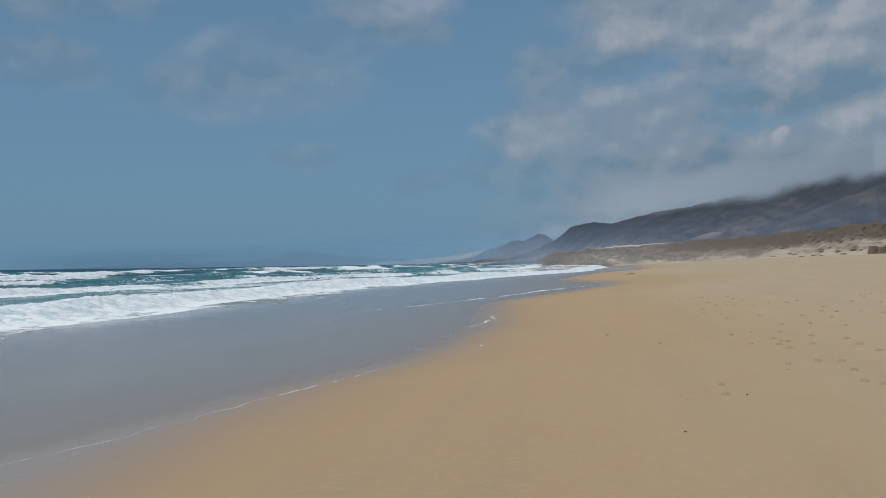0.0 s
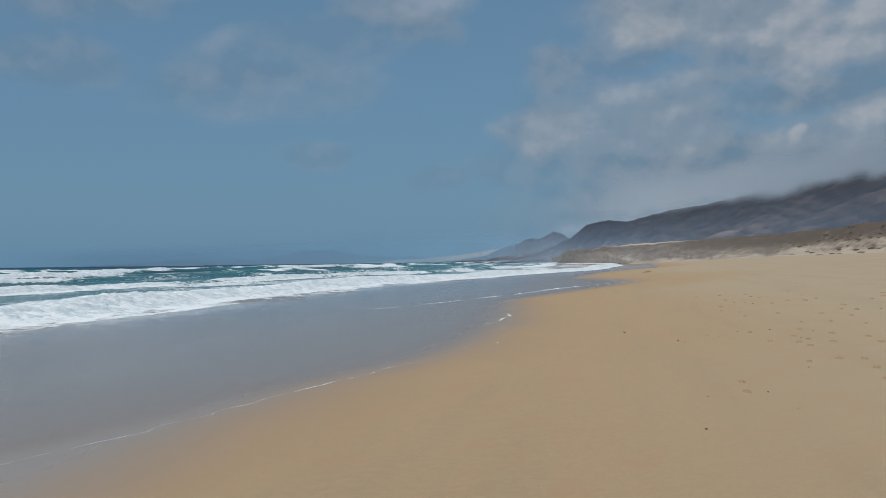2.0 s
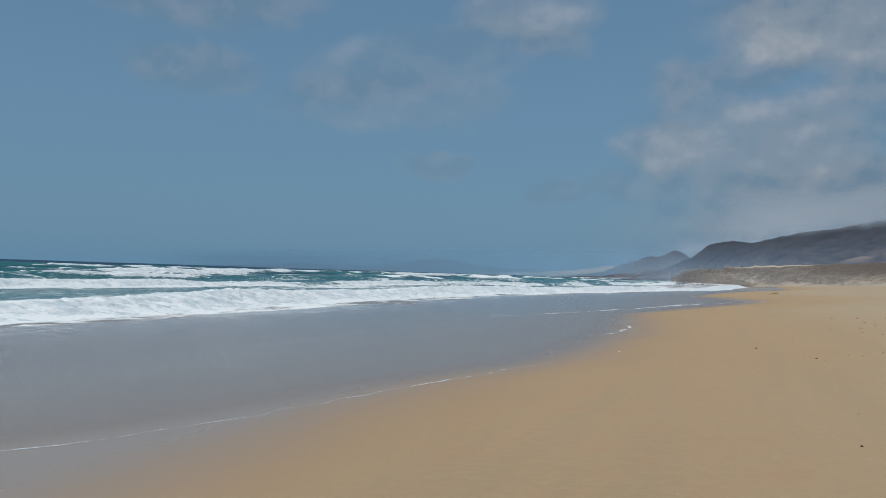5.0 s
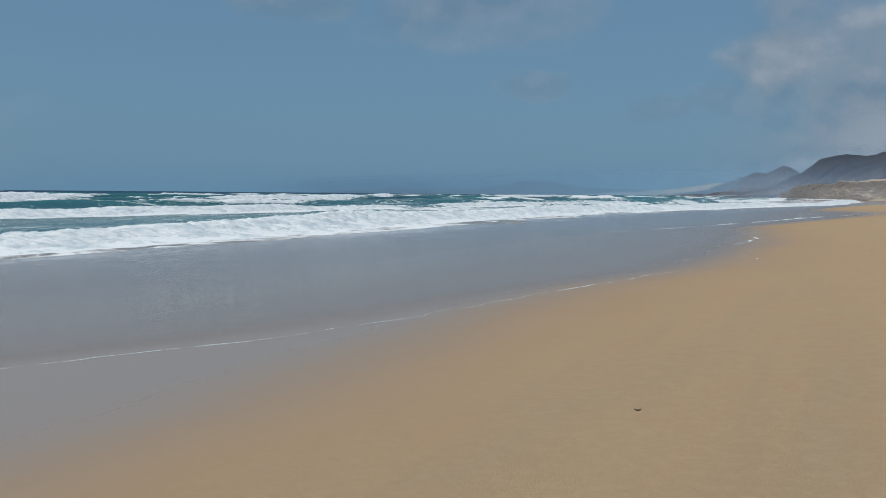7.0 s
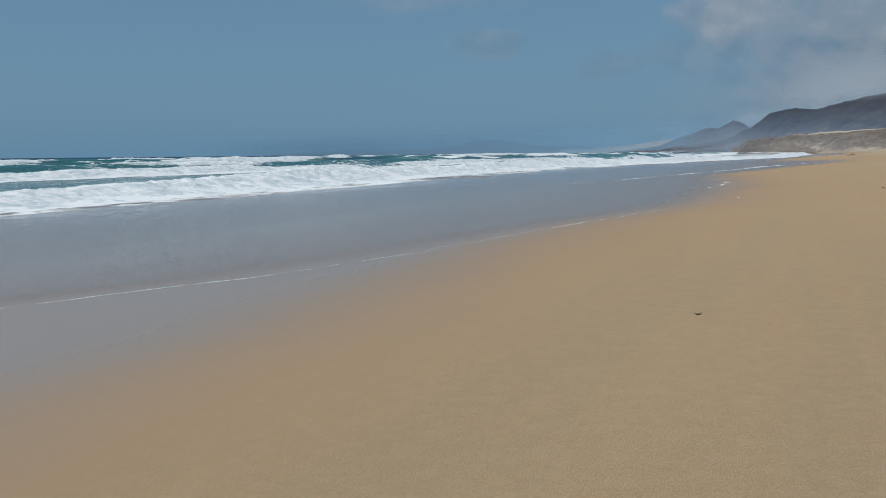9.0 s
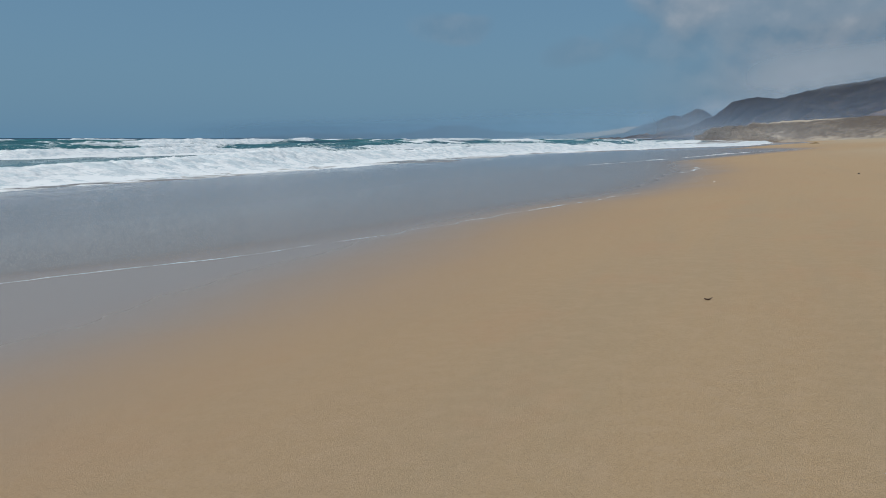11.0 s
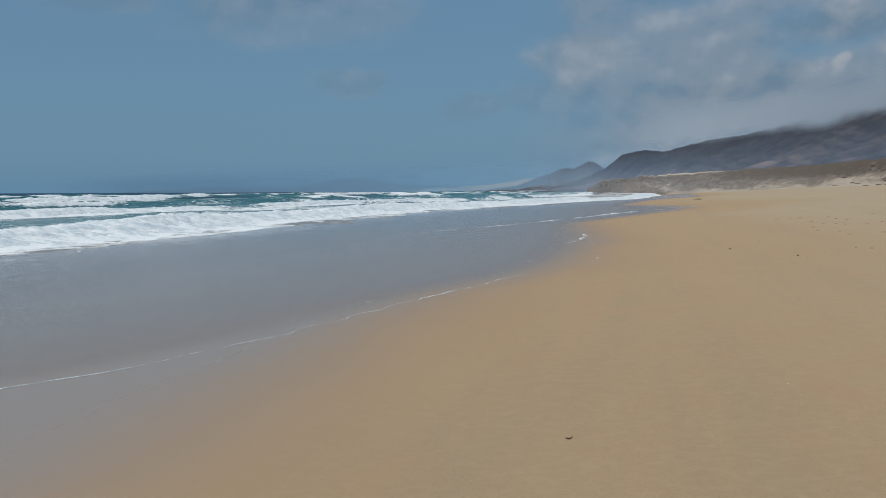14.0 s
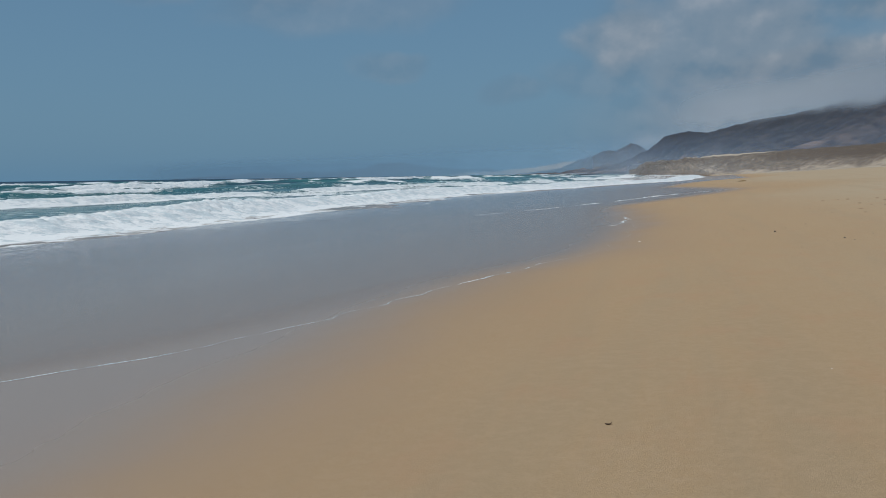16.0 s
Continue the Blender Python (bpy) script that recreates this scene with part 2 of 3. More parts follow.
def sheet_material():
    m, t = material("thin_water")
    at = t.add("NewGeometry").outputs["Position"]
    edge = t.add("Attribute", {"attribute_name": "upshore"}).outputs["Fac"]
    ripple = t.noise(t.scaled(at, 1.0, 0.24, 1.0), 2.2, 6.0, 0.62, 0.6)
    bump = t.add("Bump", None, Strength=0.5, Distance=0.085, Height=t.math("MULTIPLY", t.math("SUBTRACT", ripple, 0.5), t.step(edge, 0.15, 0.75, 1.0, 0.12)))
    gloss = t.add("BsdfGlossy", None, Roughness=0.17, Color=(0.96, 0.96, 0.97, 1))
    t.set(gloss, "Normal", bump)
    silt = t.add("BsdfDiffuse", None, Color=(0.350, 0.300, 0.262, 1))
    clear = t.add("BsdfTransparent", None, Color=t.mix(t.step(edge, 0.35, 0.85), (0.96, 0.96, 0.96), (0.98, 0.97, 0.96)))
    patch = t.noise(t.scaled(at, 1.0, 0.3, 1.0), 0.5, 5.0, 0.6)
    cloudy = t.math("ADD", 0.30, t.math("MULTIPLY", patch, 0.30))
    murky = t.add("MixShader", None, i0=cloudy, i1=clear.outputs[0], i2=silt.outputs[0])
    fres = t.add("Fresnel", None, IOR=1.33)
    t.set(fres, "Normal", bump)
    calm = t.math("SUBTRACT", 1.0, t.math("MULTIPLY", edge, 0.52))
    film = t.add("MixShader", None, i0=t.math("MULTIPLY", fres, calm), i1=murky.outputs[0], i2=gloss.outputs[0])
    s = t.add("MixShader", None, i0=t.step(edge, 0.90, 1.0), i1=film.outputs[0], i2=t.add("BsdfTransparent").outputs[0])
    finish(t, s)
    return m


def rock_material(name, dark, mid, pale, scale, streak=1.0, pale_at=(0.52, 0.68), layers=2.0, flat=1.0, soft=0.15):
    m, t = material(name)
    at = t.add("NewGeometry").outputs["Position"]
    n1 = t.noise(t.scaled(at, streak, streak, layers), scale, 8.0, 0.62, 0.6)
    n2 = t.noise(t.scaled(at, flat, flat, 0.5 * layers), scale * 4.0, 7.0, 0.65, 0.4)
    # pale sand against dark ground; on mountains also rib shading put into the colour
    sand_and_shade = t.add("Attribute", {"attribute_name": "sand_and_shade"}).outputs["Fac"]
    col = t.mix(t.step(t.math("ADD", n2, t.math("MULTIPLY", sand_and_shade, 0.22)), 0.48 - soft, 0.48 + soft), dark, mid)
    f = t.math("ADD", t.math("MULTIPLY", n1, 0.7), t.math("MULTIPLY", n2, 0.3))
    f = t.math("ADD", f, t.math("MULTIPLY", sand_and_shade, 0.33))
    col = t.mix(t.step(f, *pale_at), col, pale)
    s = t.add("BsdfPrincipled", None, Base_Color=col, Roughness=0.92, IOR=1.3)
    finish(t, s, n2, 0.6, 0.35 / scale * 0.05)
    return m


# See-through sheet; its diffuse tint stands in for cloud, mist or haze.
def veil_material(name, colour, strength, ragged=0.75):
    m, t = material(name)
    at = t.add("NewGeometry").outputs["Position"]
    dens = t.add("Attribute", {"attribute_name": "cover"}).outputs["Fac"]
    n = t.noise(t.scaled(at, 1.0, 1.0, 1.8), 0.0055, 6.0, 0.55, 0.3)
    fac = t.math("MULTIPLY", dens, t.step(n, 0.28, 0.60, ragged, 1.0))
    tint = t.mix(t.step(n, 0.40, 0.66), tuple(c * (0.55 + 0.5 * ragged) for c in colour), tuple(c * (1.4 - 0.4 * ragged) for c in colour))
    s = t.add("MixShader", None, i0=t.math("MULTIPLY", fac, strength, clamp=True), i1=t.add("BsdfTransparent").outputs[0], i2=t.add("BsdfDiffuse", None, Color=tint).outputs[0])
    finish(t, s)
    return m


def plain_material(name, a, b, scale, rough=0.8):
    m, t = material(name)
    at = t.add("TexCoord").outputs["Object"]
    n = t.noise(at, scale, 5.0, 0.65)
    s = t.add("BsdfPrincipled", None, Base_Color=t.mix(n, a, b), Roughness=rough)
    finish(t, s, n, 0.5, 0.004)
    return m


SAND, SEA, FOAM, SHEET = sand_material(), sea_material(), foam_material(), sheet_material()
BLUFF = rock_material("bluff_ground", (0.105, 0.082, 0.064), (0.255, 0.212, 0.168), (0.42, 0.355, 0.275), 0.20, 0.20, (0.46, 0.74), 2.2, 0.32, 0.22)
MOUNTAIN = rock_material("mountain_rock", (0.026, 0.024, 0.027), (0.082, 0.066, 0.062), (0.235, 0.172, 0.142), 0.0055, 0.6, (0.50, 0.78))
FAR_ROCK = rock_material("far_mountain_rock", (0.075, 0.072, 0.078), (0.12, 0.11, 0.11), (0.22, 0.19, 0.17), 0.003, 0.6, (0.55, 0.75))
DUNE = rock_material("far_dune_sand", (0.40, 0.355, 0.30), (0.45, 0.40, 0.335), (0.50, 0.44, 0.37), 0.003)
ROCK = plain_material("brown_rock", (0.095, 0.072, 0.057), (0.22, 0.17, 0.13), 1.2)
PEBBLE = plain_material("dark_pebble", (0.035, 0.028, 0.024), (0.09, 0.075, 0.06), 60.0, 0.6)
TWIG = plain_material("dark_driftwood", (0.045, 0.026, 0.016), (0.10, 0.06, 0.035), 90.0, 0.7)
SHELL = plain_material("pale_shell", (0.75, 0.72, 0.66), (0.85, 0.83, 0.79), 70.0, 0.45)


# ---- shapes ----
SEA_LEVEL = -0.95
SHORE = [(-5000, 0), (0, 0), (100, 0), (160, 5), (227, 17), (400, 26), (500, 26), (575, 0), (600, -14), (640, 0), (900, 20), (2000, -120), (3000, -380), (4000, -640), (4900, -900)]
PROFILE = [(-5000, -14.0), (-300, -8.0), (-60, -3.2), (-30, -1.9), (-20, -1.35), (-14, -0.95), (-6, -0.40), (0, 0.0), (9, 0.60), (18, 1.18), (28, 1.74), (40, 2.25), (55, 2.62), (80, 3.0), (200, 4.2), (5000, 14.0)]


PROFILE_V = np.concatenate([[-5000, -300, -100], np.arange(-60, 90.1, 0.5), [200, 5000]])
kernel = np.exp(-np.linspace(-2, 2, 25) ** 2)
PROFILE_Z = np.interp(PROFILE_V, [p[0] for p in PROFILE], [p[1] for p in PROFILE])
PROFILE_Z[15:-15] = np.convolve(PROFILE_Z, kernel / kernel.sum(), "same")[15:-15]


def shore(y):
    return np.interp(y, [p[0] for p in SHORE], [p[1] for p in SHORE])


def ground_z(x, y):
    return np.interp(x - shore(y), PROFILE_V, PROFILE_Z)


def steps(*runs):
    """Grid lines: (start, end, step at start, step at end)."""
    out = []
    for a, b, s0, s1 in runs:
        x = a
        while x < b - 1e-6:
            out.append(x)
            x += s0 + (s1 - s0) * (x - a) / (b - a)
    out.append(runs[-1][1])
    return np.array(out)


def sheet(name, X, Y, Z, mat, **attributes):
    """A surface over a grid of points; arrays of the same two-dimensional shape."""
    rows, cols = X.shape
    mesh = bpy.data.meshes.new(name)
    ids = np.arange(rows * cols).reshape(rows, cols)
    quads = np.stack([ids[:-1, :-1], ids[:-1, 1:], ids[1:, 1:], ids[1:, :-1]], -1).reshape(-1, 4)
    mesh.from_pydata(np.stack([X, Y, Z], -1).reshape(-1, 3).tolist(), [], quads.tolist())
    for key, values in attributes.items():
        mesh.attributes.new(key, "FLOAT", "POINT").data.foreach_set("value", np.ascontiguousarray(values, dtype=np.float32).ravel())
    mesh.polygons.foreach_set("use_smooth", [True] * len(mesh.polygons))
    mesh.materials.append(mat)
    return new(name, mesh)


def fbm(x, y, octaves=4, seed=0, gain=0.5):
    """Smooth value noise on arrays, about -1 to 1."""
    total, amp, norm = np.zeros(np.broadcast(x, y).shape), 1.0, 0.0
    for o in range(octaves):
        rng = np.random.RandomState(seed * 31 + o)
        table = rng.uniform(-1, 1, (256, 256))
        xs, ys = x * 2 ** o + 17.3 * o, y * 2 ** o + 9.1 * o
        xi, yi = np.floor(xs).astype(int), np.floor(ys).astype(int)
        u, v = xs - xi, ys - yi
        u, v = u * u * (3 - 2 * u), v * v * (3 - 2 * v)
        a, b = table[xi % 256, yi % 256], table[(xi + 1) % 256, yi % 256]
        c, d = table[xi % 256, (yi + 1) % 256], table[(xi + 1) % 256, (yi + 1) % 256]
        total = total + amp * ((a * (1 - u) + b * u) * (1 - v) + (c * (1 - u) + d * u) * v)
        norm += amp
        amp *= gain
    return total / norm


def smooth(x, a, b):
    q = np.clip((x - a) / (b - a), 0, 1)
    return q * q * (3 - 2 * q)


# ---- ground ----
gx = steps((-4900, -400, 700, 200), (-400, -60, 60, 12), (-60, -14, 4, 1), (-14, 9, 0.25, 0.25), (9, 70, 0.5, 4), (70, 400, 5, 50), (400, 4900, 80, 700))
gy = steps((-600, -40, 80, 8), (-40, 0, 4, 0.5), (0, 40, 0.25, 0.4), (40, 130, 0.5, 2), (130, 700, 2.5, 12), (700, 4900, 20, 300))
GX, GY = np.meshgrid(gx, gy)
GZ = ground_z(GX, GY) + 0.018 * fbm(GX * 0.35, GY * 0.12, 3, 1) * smooth(GX - shore(GY), -6, 6) + 0.10 * fbm(GX * 0.05, GY * 0.03, 3, 2) * smooth(GX - shore(GY), 8, 30)
edge_line = np.interp(GY, [p[0] for p in DAMP], [p[1] for p in DAMP])
ground = sheet("ground", GX, GY, GZ, SAND, seaward=np.clip(edge_line - GX, -20, 20))
tagged(ground, "wide pale golden sand beach, wet and grey near the sea", "beach", kind="structure")

# ---- sea ----
# crest line from the shore, crest height, width behind and before the crest, share of foam, seed
BREAKERS = [(-28.6, 0.70, 5.0, 2.1, 0.95, 3), (-55.0, 0.72, 4.0, 1.5, 0.86, 4), (-86.0, 1.15, 6.0, 1.8, 0.40, 5), (-120.0, 1.40, 7.0, 2.2, 0.48, 6), (-165.0, 1.45, 9.0, 3.0, 0.50, 7), (-220.0, 1.40, 11.0, 3.6, 0.46, 8), (-290.0, 1.40, 14.0, 5.0, 0.40, 9), (-380.0, 1.35, 18.0, 7.0, 0.30, 10)]


def crest_u(k, y):
    u, h, back, front, share, seed = BREAKERS[k]
    scale = 70.0 + 30 * k
    return u + (1.6 + 1.3 * k) * fbm(y / scale, y * 0 + seed, 3, seed) + (5.0 * smooth(y, 90, 150) if k == 0 else 0.0)


def crest_h(k, y):
    u, h, back, front, share, seed = BREAKERS[k]
    return h * (0.80 + 0.45 * fbm(y / 26.0, y * 0 + 3.0, 4, seed + 20)) * (0.72 + 0.38 * foam_share(k, y)) * (1.0 + 0.15 * smooth(y, 180, 320))


def foam_share(k, y):
    u, h, back, front, share, seed = BREAKERS[k]
    return np.clip(0.5 + (share - 0.5) * 1.6 - 0.22 * smooth(y, 120, 220) + (0.5 if k == 0 else 1.0 if k == 1 else 1.6) * fbm(y / (18.0 + 6 * k), y * 0 + 7.0, 4, seed + 40), 0, 1)


def sea_height(u, y):
    z = 0.05 * fbm(u / 5.0, y / 9.0, 3, 60) * smooth(-u, 16, 30)
    far = smooth(-u, 40, 120)
    z = z + 0.28 * far * fbm(u / 14.0, y / 30.0, 3, 61) + 0.55 * smooth(-u, 250, 700) * fbm(u / 60.0, y / 60.0, 3, 62)
    foam, green = np.zeros_like(z), np.zeros_like(z)
    for k, (u0, h, back, front, share, seed) in enumerate(BREAKERS):
        c, hh, s = crest_u(k, y), crest_h(k, y), foam_share(k, y)
        d = u - c
        prof = np.where(d < 0, np.exp(-(d / back) ** 2), np.exp(-(np.abs(d) / front) ** 1.7))
        z = z + hh * prof
        tail = np.where(d < 0, np.exp(-(d / (back * (0.75 if k == 0 else 0.38))) ** 2), 1.0 - smooth(d, front * (1.2 if k < 2 else 0.5), front * (2.0 if k < 2 else 1.2)))
        foam = np.maximum(foam, s * tail)
        green = np.maximum(green, prof * (1 - s) * smooth(hh, 0.3, 1.2))
    caps = fbm(u / 12.0, y / 30.0, 4, 70)
    foam = np.maximum(foam, 0.9 * smooth(caps, 0.40, 0.56) * far)
    lacing = 0.45 + 0.32 * fbm(u / 6.0, y / 16.0, 3, 71)
    foam = np.maximum(foam, lacing * smooth(-u, 16, 24) * (1 - 0.22 * smooth(-u, 50, 80)) * (1 - smooth(-u, 130, 240)))
    return z, foam, green


su = -steps((13.6, 70, 0.35, 0.7), (70, 300, 0.8, 4), (300, 4900, 8, 600))[::-1]
sy = steps((-300, -30, 30, 3), (-30, 60, 0.9, 0.5), (60, 300, 0.6, 3.5), (300, 900, 5, 20), (900, 4900, 30, 350))
SU, SY = np.meshgrid(su, sy)
sz, sfoam, sgreen = sea_height(SU, SY)
near = smooth(-SU, 13.6, 22)
sea = sheet("sea", SU + shore(SY), SY, SEA_LEVEL + 0.01 + sz * near, SEA, foam=sfoam, crest=sgreen)
tagged(sea, "teal and deep blue sea with white foam-streaked surf", "sea", kind="structure")


def breaker(k, runs, du):
    """The tumbling white water on one stretch of a crest."""
    u0, h, back, front, share, seed = BREAKERS[k]
    yy = steps(*runs)
    y0, y1 = runs[0][0], runs[-1][1]
    lo, hi = -back * (0.5 if k else 0.95), front * ((1.9 if k == 1 else 1.35) if k else 3.8 if runs[0][0] < 100 else 1.8)
    dd = steps((lo, hi, du, du))
    D, YY = np.meshgrid(dd, yy)
    c, s = crest_u(k, YY), foam_share(k, YY)
    ends = smooth(YY, y0, y0 + 3) * (1 - smooth(YY, y1 - 4, y1))
    ragged = 0.22 * (hi - lo) * fbm(YY / 5.0, YY * 0 + 2.0, 3, seed + 80)
    d2 = D + ragged * smooth(D, 0, hi)
    base, _, _ = sea_height(c + d2, YY)
    reach = 1.0 if k == 0 else 0.30 + 0.70 * smooth(s + 0.25 * fbm(YY / 2.5, YY * 0 + 5, 3, seed + 92), 0.35, 1.0)
    body = smooth(D, lo, lo * 0.45) * (1 - smooth(D, hi * (0.78 if k == 0 else 0.6) * reach, hi * reach))
    spray = np.clip(fbm(YY / 1.3, YY * 0 + 8, 4, seed + 93, 0.75), 0, 1) * np.exp(-(D / (0.5 + 0.15 * k)) ** 2)
    lump = fbm((c + d2) / (0.9 + 0.2 * k), YY / (1.5 + 0.4 * k), 4, seed + 90, 0.7)
    fine = fbm((c + d2) / 0.45, YY / 0.45, 4, seed + 91, 0.75)
    cap = smooth(s + (0.45 * fbm(D / 1.6, YY / (3.0 + k), 4, seed + 94, 0.65) if k else 0.0), 0.38, 0.58) * ends
    z = base * smooth(-(c + d2), 13.6, 22) + cap * body * h * (0.16 + 0.20 * lump + 0.15 * fine + 0.40 * spray) * (0.80 if k else 0.34 + 0.66 * np.exp(-(np.clip(D, 0, None) / 2.6) ** 2)) - 0.06 - 0.6 * (1 - np.minimum(cap, body * 3)) * (1 - cap * body)
    ob = sheet("breaking_wave", c + d2 + shore(YY), YY, SEA_LEVEL + z, FOAM, thin=smooth(D, 0.40 * hi, 0.95 * hi) * (0.75 if k == 0 else 0.55) + 0.5 * smooth(-D, -lo * 0.35, -lo * 0.9))
    return ob


SURF = (
    (0, "low front of churning white foam sliding up the shallows", 0.09, [(-20, 14, 0.6, 0.2), (14, 60, 0.08, 0.11), (60, 190, 0.12, 0.4)]),
    (1, "short white bore breaking on a green swell", 0.12, [(-10, 30, 0.8, 0.3), (30, 110, 0.12, 0.2), (110, 330, 0.22, 0.9)]),
    (2, "tall white breaker tumbling over teal water", 0.18, [(-10, 45, 1.0, 0.4), (45, 330, 0.2, 0.8)]),
    (3, "far white breaker with a ragged spray crest", 0.28, [(20, 330, 0.35, 0.9)]),
    (4, "distant white breaker line on blue water", 0.45, [(20, 330, 0.6, 1.2)]),
    (5, "distant broken whitecap on dark blue water", 0.6, [(20, 400, 0.8, 1.6)]),
    (6, "far whitecap near the horizon on dark blue water", 1.0, [(20, 450, 1.2, 2.2)]),
)
for k, label, du, runs in SURF:
    tagged(breaker(k, runs, du), label, "wave", "breaking waves", "stuff")
for k in (0, 2, 4):
    tagged(breaker(k, [(190 if k == 0 else 330, 575, 1.2, 1.2)], 0.5), "distant surf breaking before the rocky headland", "wave", "breaking waves", "stuff")

# thin sheet of water run up on the sand
py = steps((-30, 5, 2, 0.5), (5, 70, 0.25, 0.6), (70, 260, 1, 4))
pq = 1 - (1 - np.linspace(0, 1, 40)) ** 1.7
PQ, PY = np.meshgrid(pq, py)
left = -25.0 + shore(PY)
right = np.interp(PY, [p[0] for p in WET], [p[1] for p in WET]) - 0.02 + 0.10 * fbm(PY / 1.6, PY * 0, 3, 95)
PX = left + (right - left) * PQ
PG = ground_z(PX, PY) + 0.004 + 0.03 * (1 - PQ)
PZ = SEA_LEVEL + 0.02 + 0.07 * np.logaddexp(0.0, (PG - SEA_LEVEL - 0.02) / 0.07)
swash = sheet("swash_water", PX, PY, PZ, SHEET, upshore=PQ)
tagged(swash, "thin clear sheet of water spread over wet sand", "water", kind="structure")


def foam_strip(name, ys, xs, width, height, seed, gaps, fade=0.9):
    """A thin beaded line of foam left on the sand, in shallow scallops."""
    ring = 7
    ys = np.asarray(ys)
    arcs = np.abs(fbm(ys / 1.1, ys * 0, 2, seed + 5)) * 0.22
    wob = 0.10 * fbm(ys / 1.6, ys * 0, 3, 95) + 0.035 * fbm(ys / 0.25, ys * 0, 3, seed) - arcs
    w0 = width * np.clip(0.5 + 1.6 * fbm(ys / (0.30 if fade else 1.3), ys * 0 + 1, 4, seed + 1, 0.8), 0.03, 2) * (1 - gaps * smooth(fbm(ys / 1.4, ys * 0 + 4, 3, seed + 2), -0.15, 0.15))
    w0 = w0 * (1 - fade * smooth(ys, 15, 18)) * (0.35 + 0.65 * smooth(ys, 6.8, 11.0))
    q = np.linspace(0, 1, ring)
    Q, YY = np.meshgrid(q, ys)
    X = (xs + wob)[:, None] + (Q - 0.5) * w0[:, None]
    Z = ground_z(X, YY) + 0.003 + (height * (w0 / width))[:, None] * np.sin(np.pi * Q) * (1 + 0.6 * fbm(X / 0.03, YY / 0.03, 2, seed + 3))
    return sheet(name, X, YY, Z, FOAM)


fy = steps((5.5, 24, 0.03, 0.05), (24, 48, 0.06, 0.1))
fx = np.interp(fy, [p[0] for p in WET], [p[1] for p in WET])
tagged(foam_strip("foam_line", fy, fx, 0.075, 0.010, 101, 0.68), "thin white line of foam along the water's edge on sand", "foam", kind="stuff")
ly = steps((8, 130, 0.08, 0.5))
tagged(foam_strip("foam_line", ly, -17.0 + shore(ly) + 0.8 * fbm(ly / 20, ly * 0, 2, 7), 0.15, 0.014, 111, 0.85), "broken line of foam on shallow backwash", "foam", kind="stuff")

ty = steps((47.5, 66.5, 0.04, 0.04))
tx = np.interp(ty, [47.5, 50, 55, 61, 64, 66.5], [-12.0, -9.0, -5.5, -3.2, -0.4, 2.0])
tagged(foam_strip("foam_line", ty, tx, 0.20, 0.025, 161, 0.22, 0.0), "white foam front of a small tongue of water on sand", "foam", kind="stuff")
ty = steps((27.5, 34.5, 0.03, 0.03))
tagged(foam_strip("foam_line", ty, np.interp(ty, [27.5, 31, 34.5], [-3.5, -3.2, -3.9]), 0.16, 0.012, 171, 0.97, 0.0), "broken strand of foam bubbles on wet sand", "foam", kind="stuff")

# ---- far land ----
def polar(name, azs, rs, height, mat, **more):
    """Relief over a fan of bearings (degrees, left positive) and fractions of depth."""
    A, Q = np.meshgrid(azs, rs)
    R_, Z_, extra = height(A, Q)
    X_, Y_ = -R_ * np.sin(np.radians(A)), R_ * np.cos(np.radians(A))
    return sheet(name, X_, Y_, Z_, mat, **extra)


EYE = 1.66
TOE = [(3.4, 612), (2.9, 600), (2.2, 590), (0.8, 555), (-0.6, 520), (-1.75, 485), (-4.5, 415), (-8.3, 350), (-12, 270), (-16.4, 200), (-24, 140), (-40, 95), (-70, 66)]
TOP_D = [(3.4, 622), (2.9, 607), (2.2, 600), (0.8, 572), (-0.6, 545), (-3.4, 505), (-8.3, 425), (-13.9, 305), (-16.5, 268), (-24, 205), (-40, 150), (-70, 110)]
TOP_EL = [(3.4, -0.6), (3.0, -0.4), (2.9, -0.1), (2.8, 0.10), (2.65, 0.26), (2.42, 0.42), (2.17, 0.50), (1.2, 0.66), (0, 0.82), (-3.4, 1.08), (-8.3, 1.32), (-12, 1.6), (-13.9, 1.82), (-16.5, 2.05), (-24, 2.6), (-40, 3.4), (-70, 4.4)]


def table(rows, a):
    rows = sorted(rows)
    return np.interp(a, [p[0] for p in rows], [p[1] for p in rows])


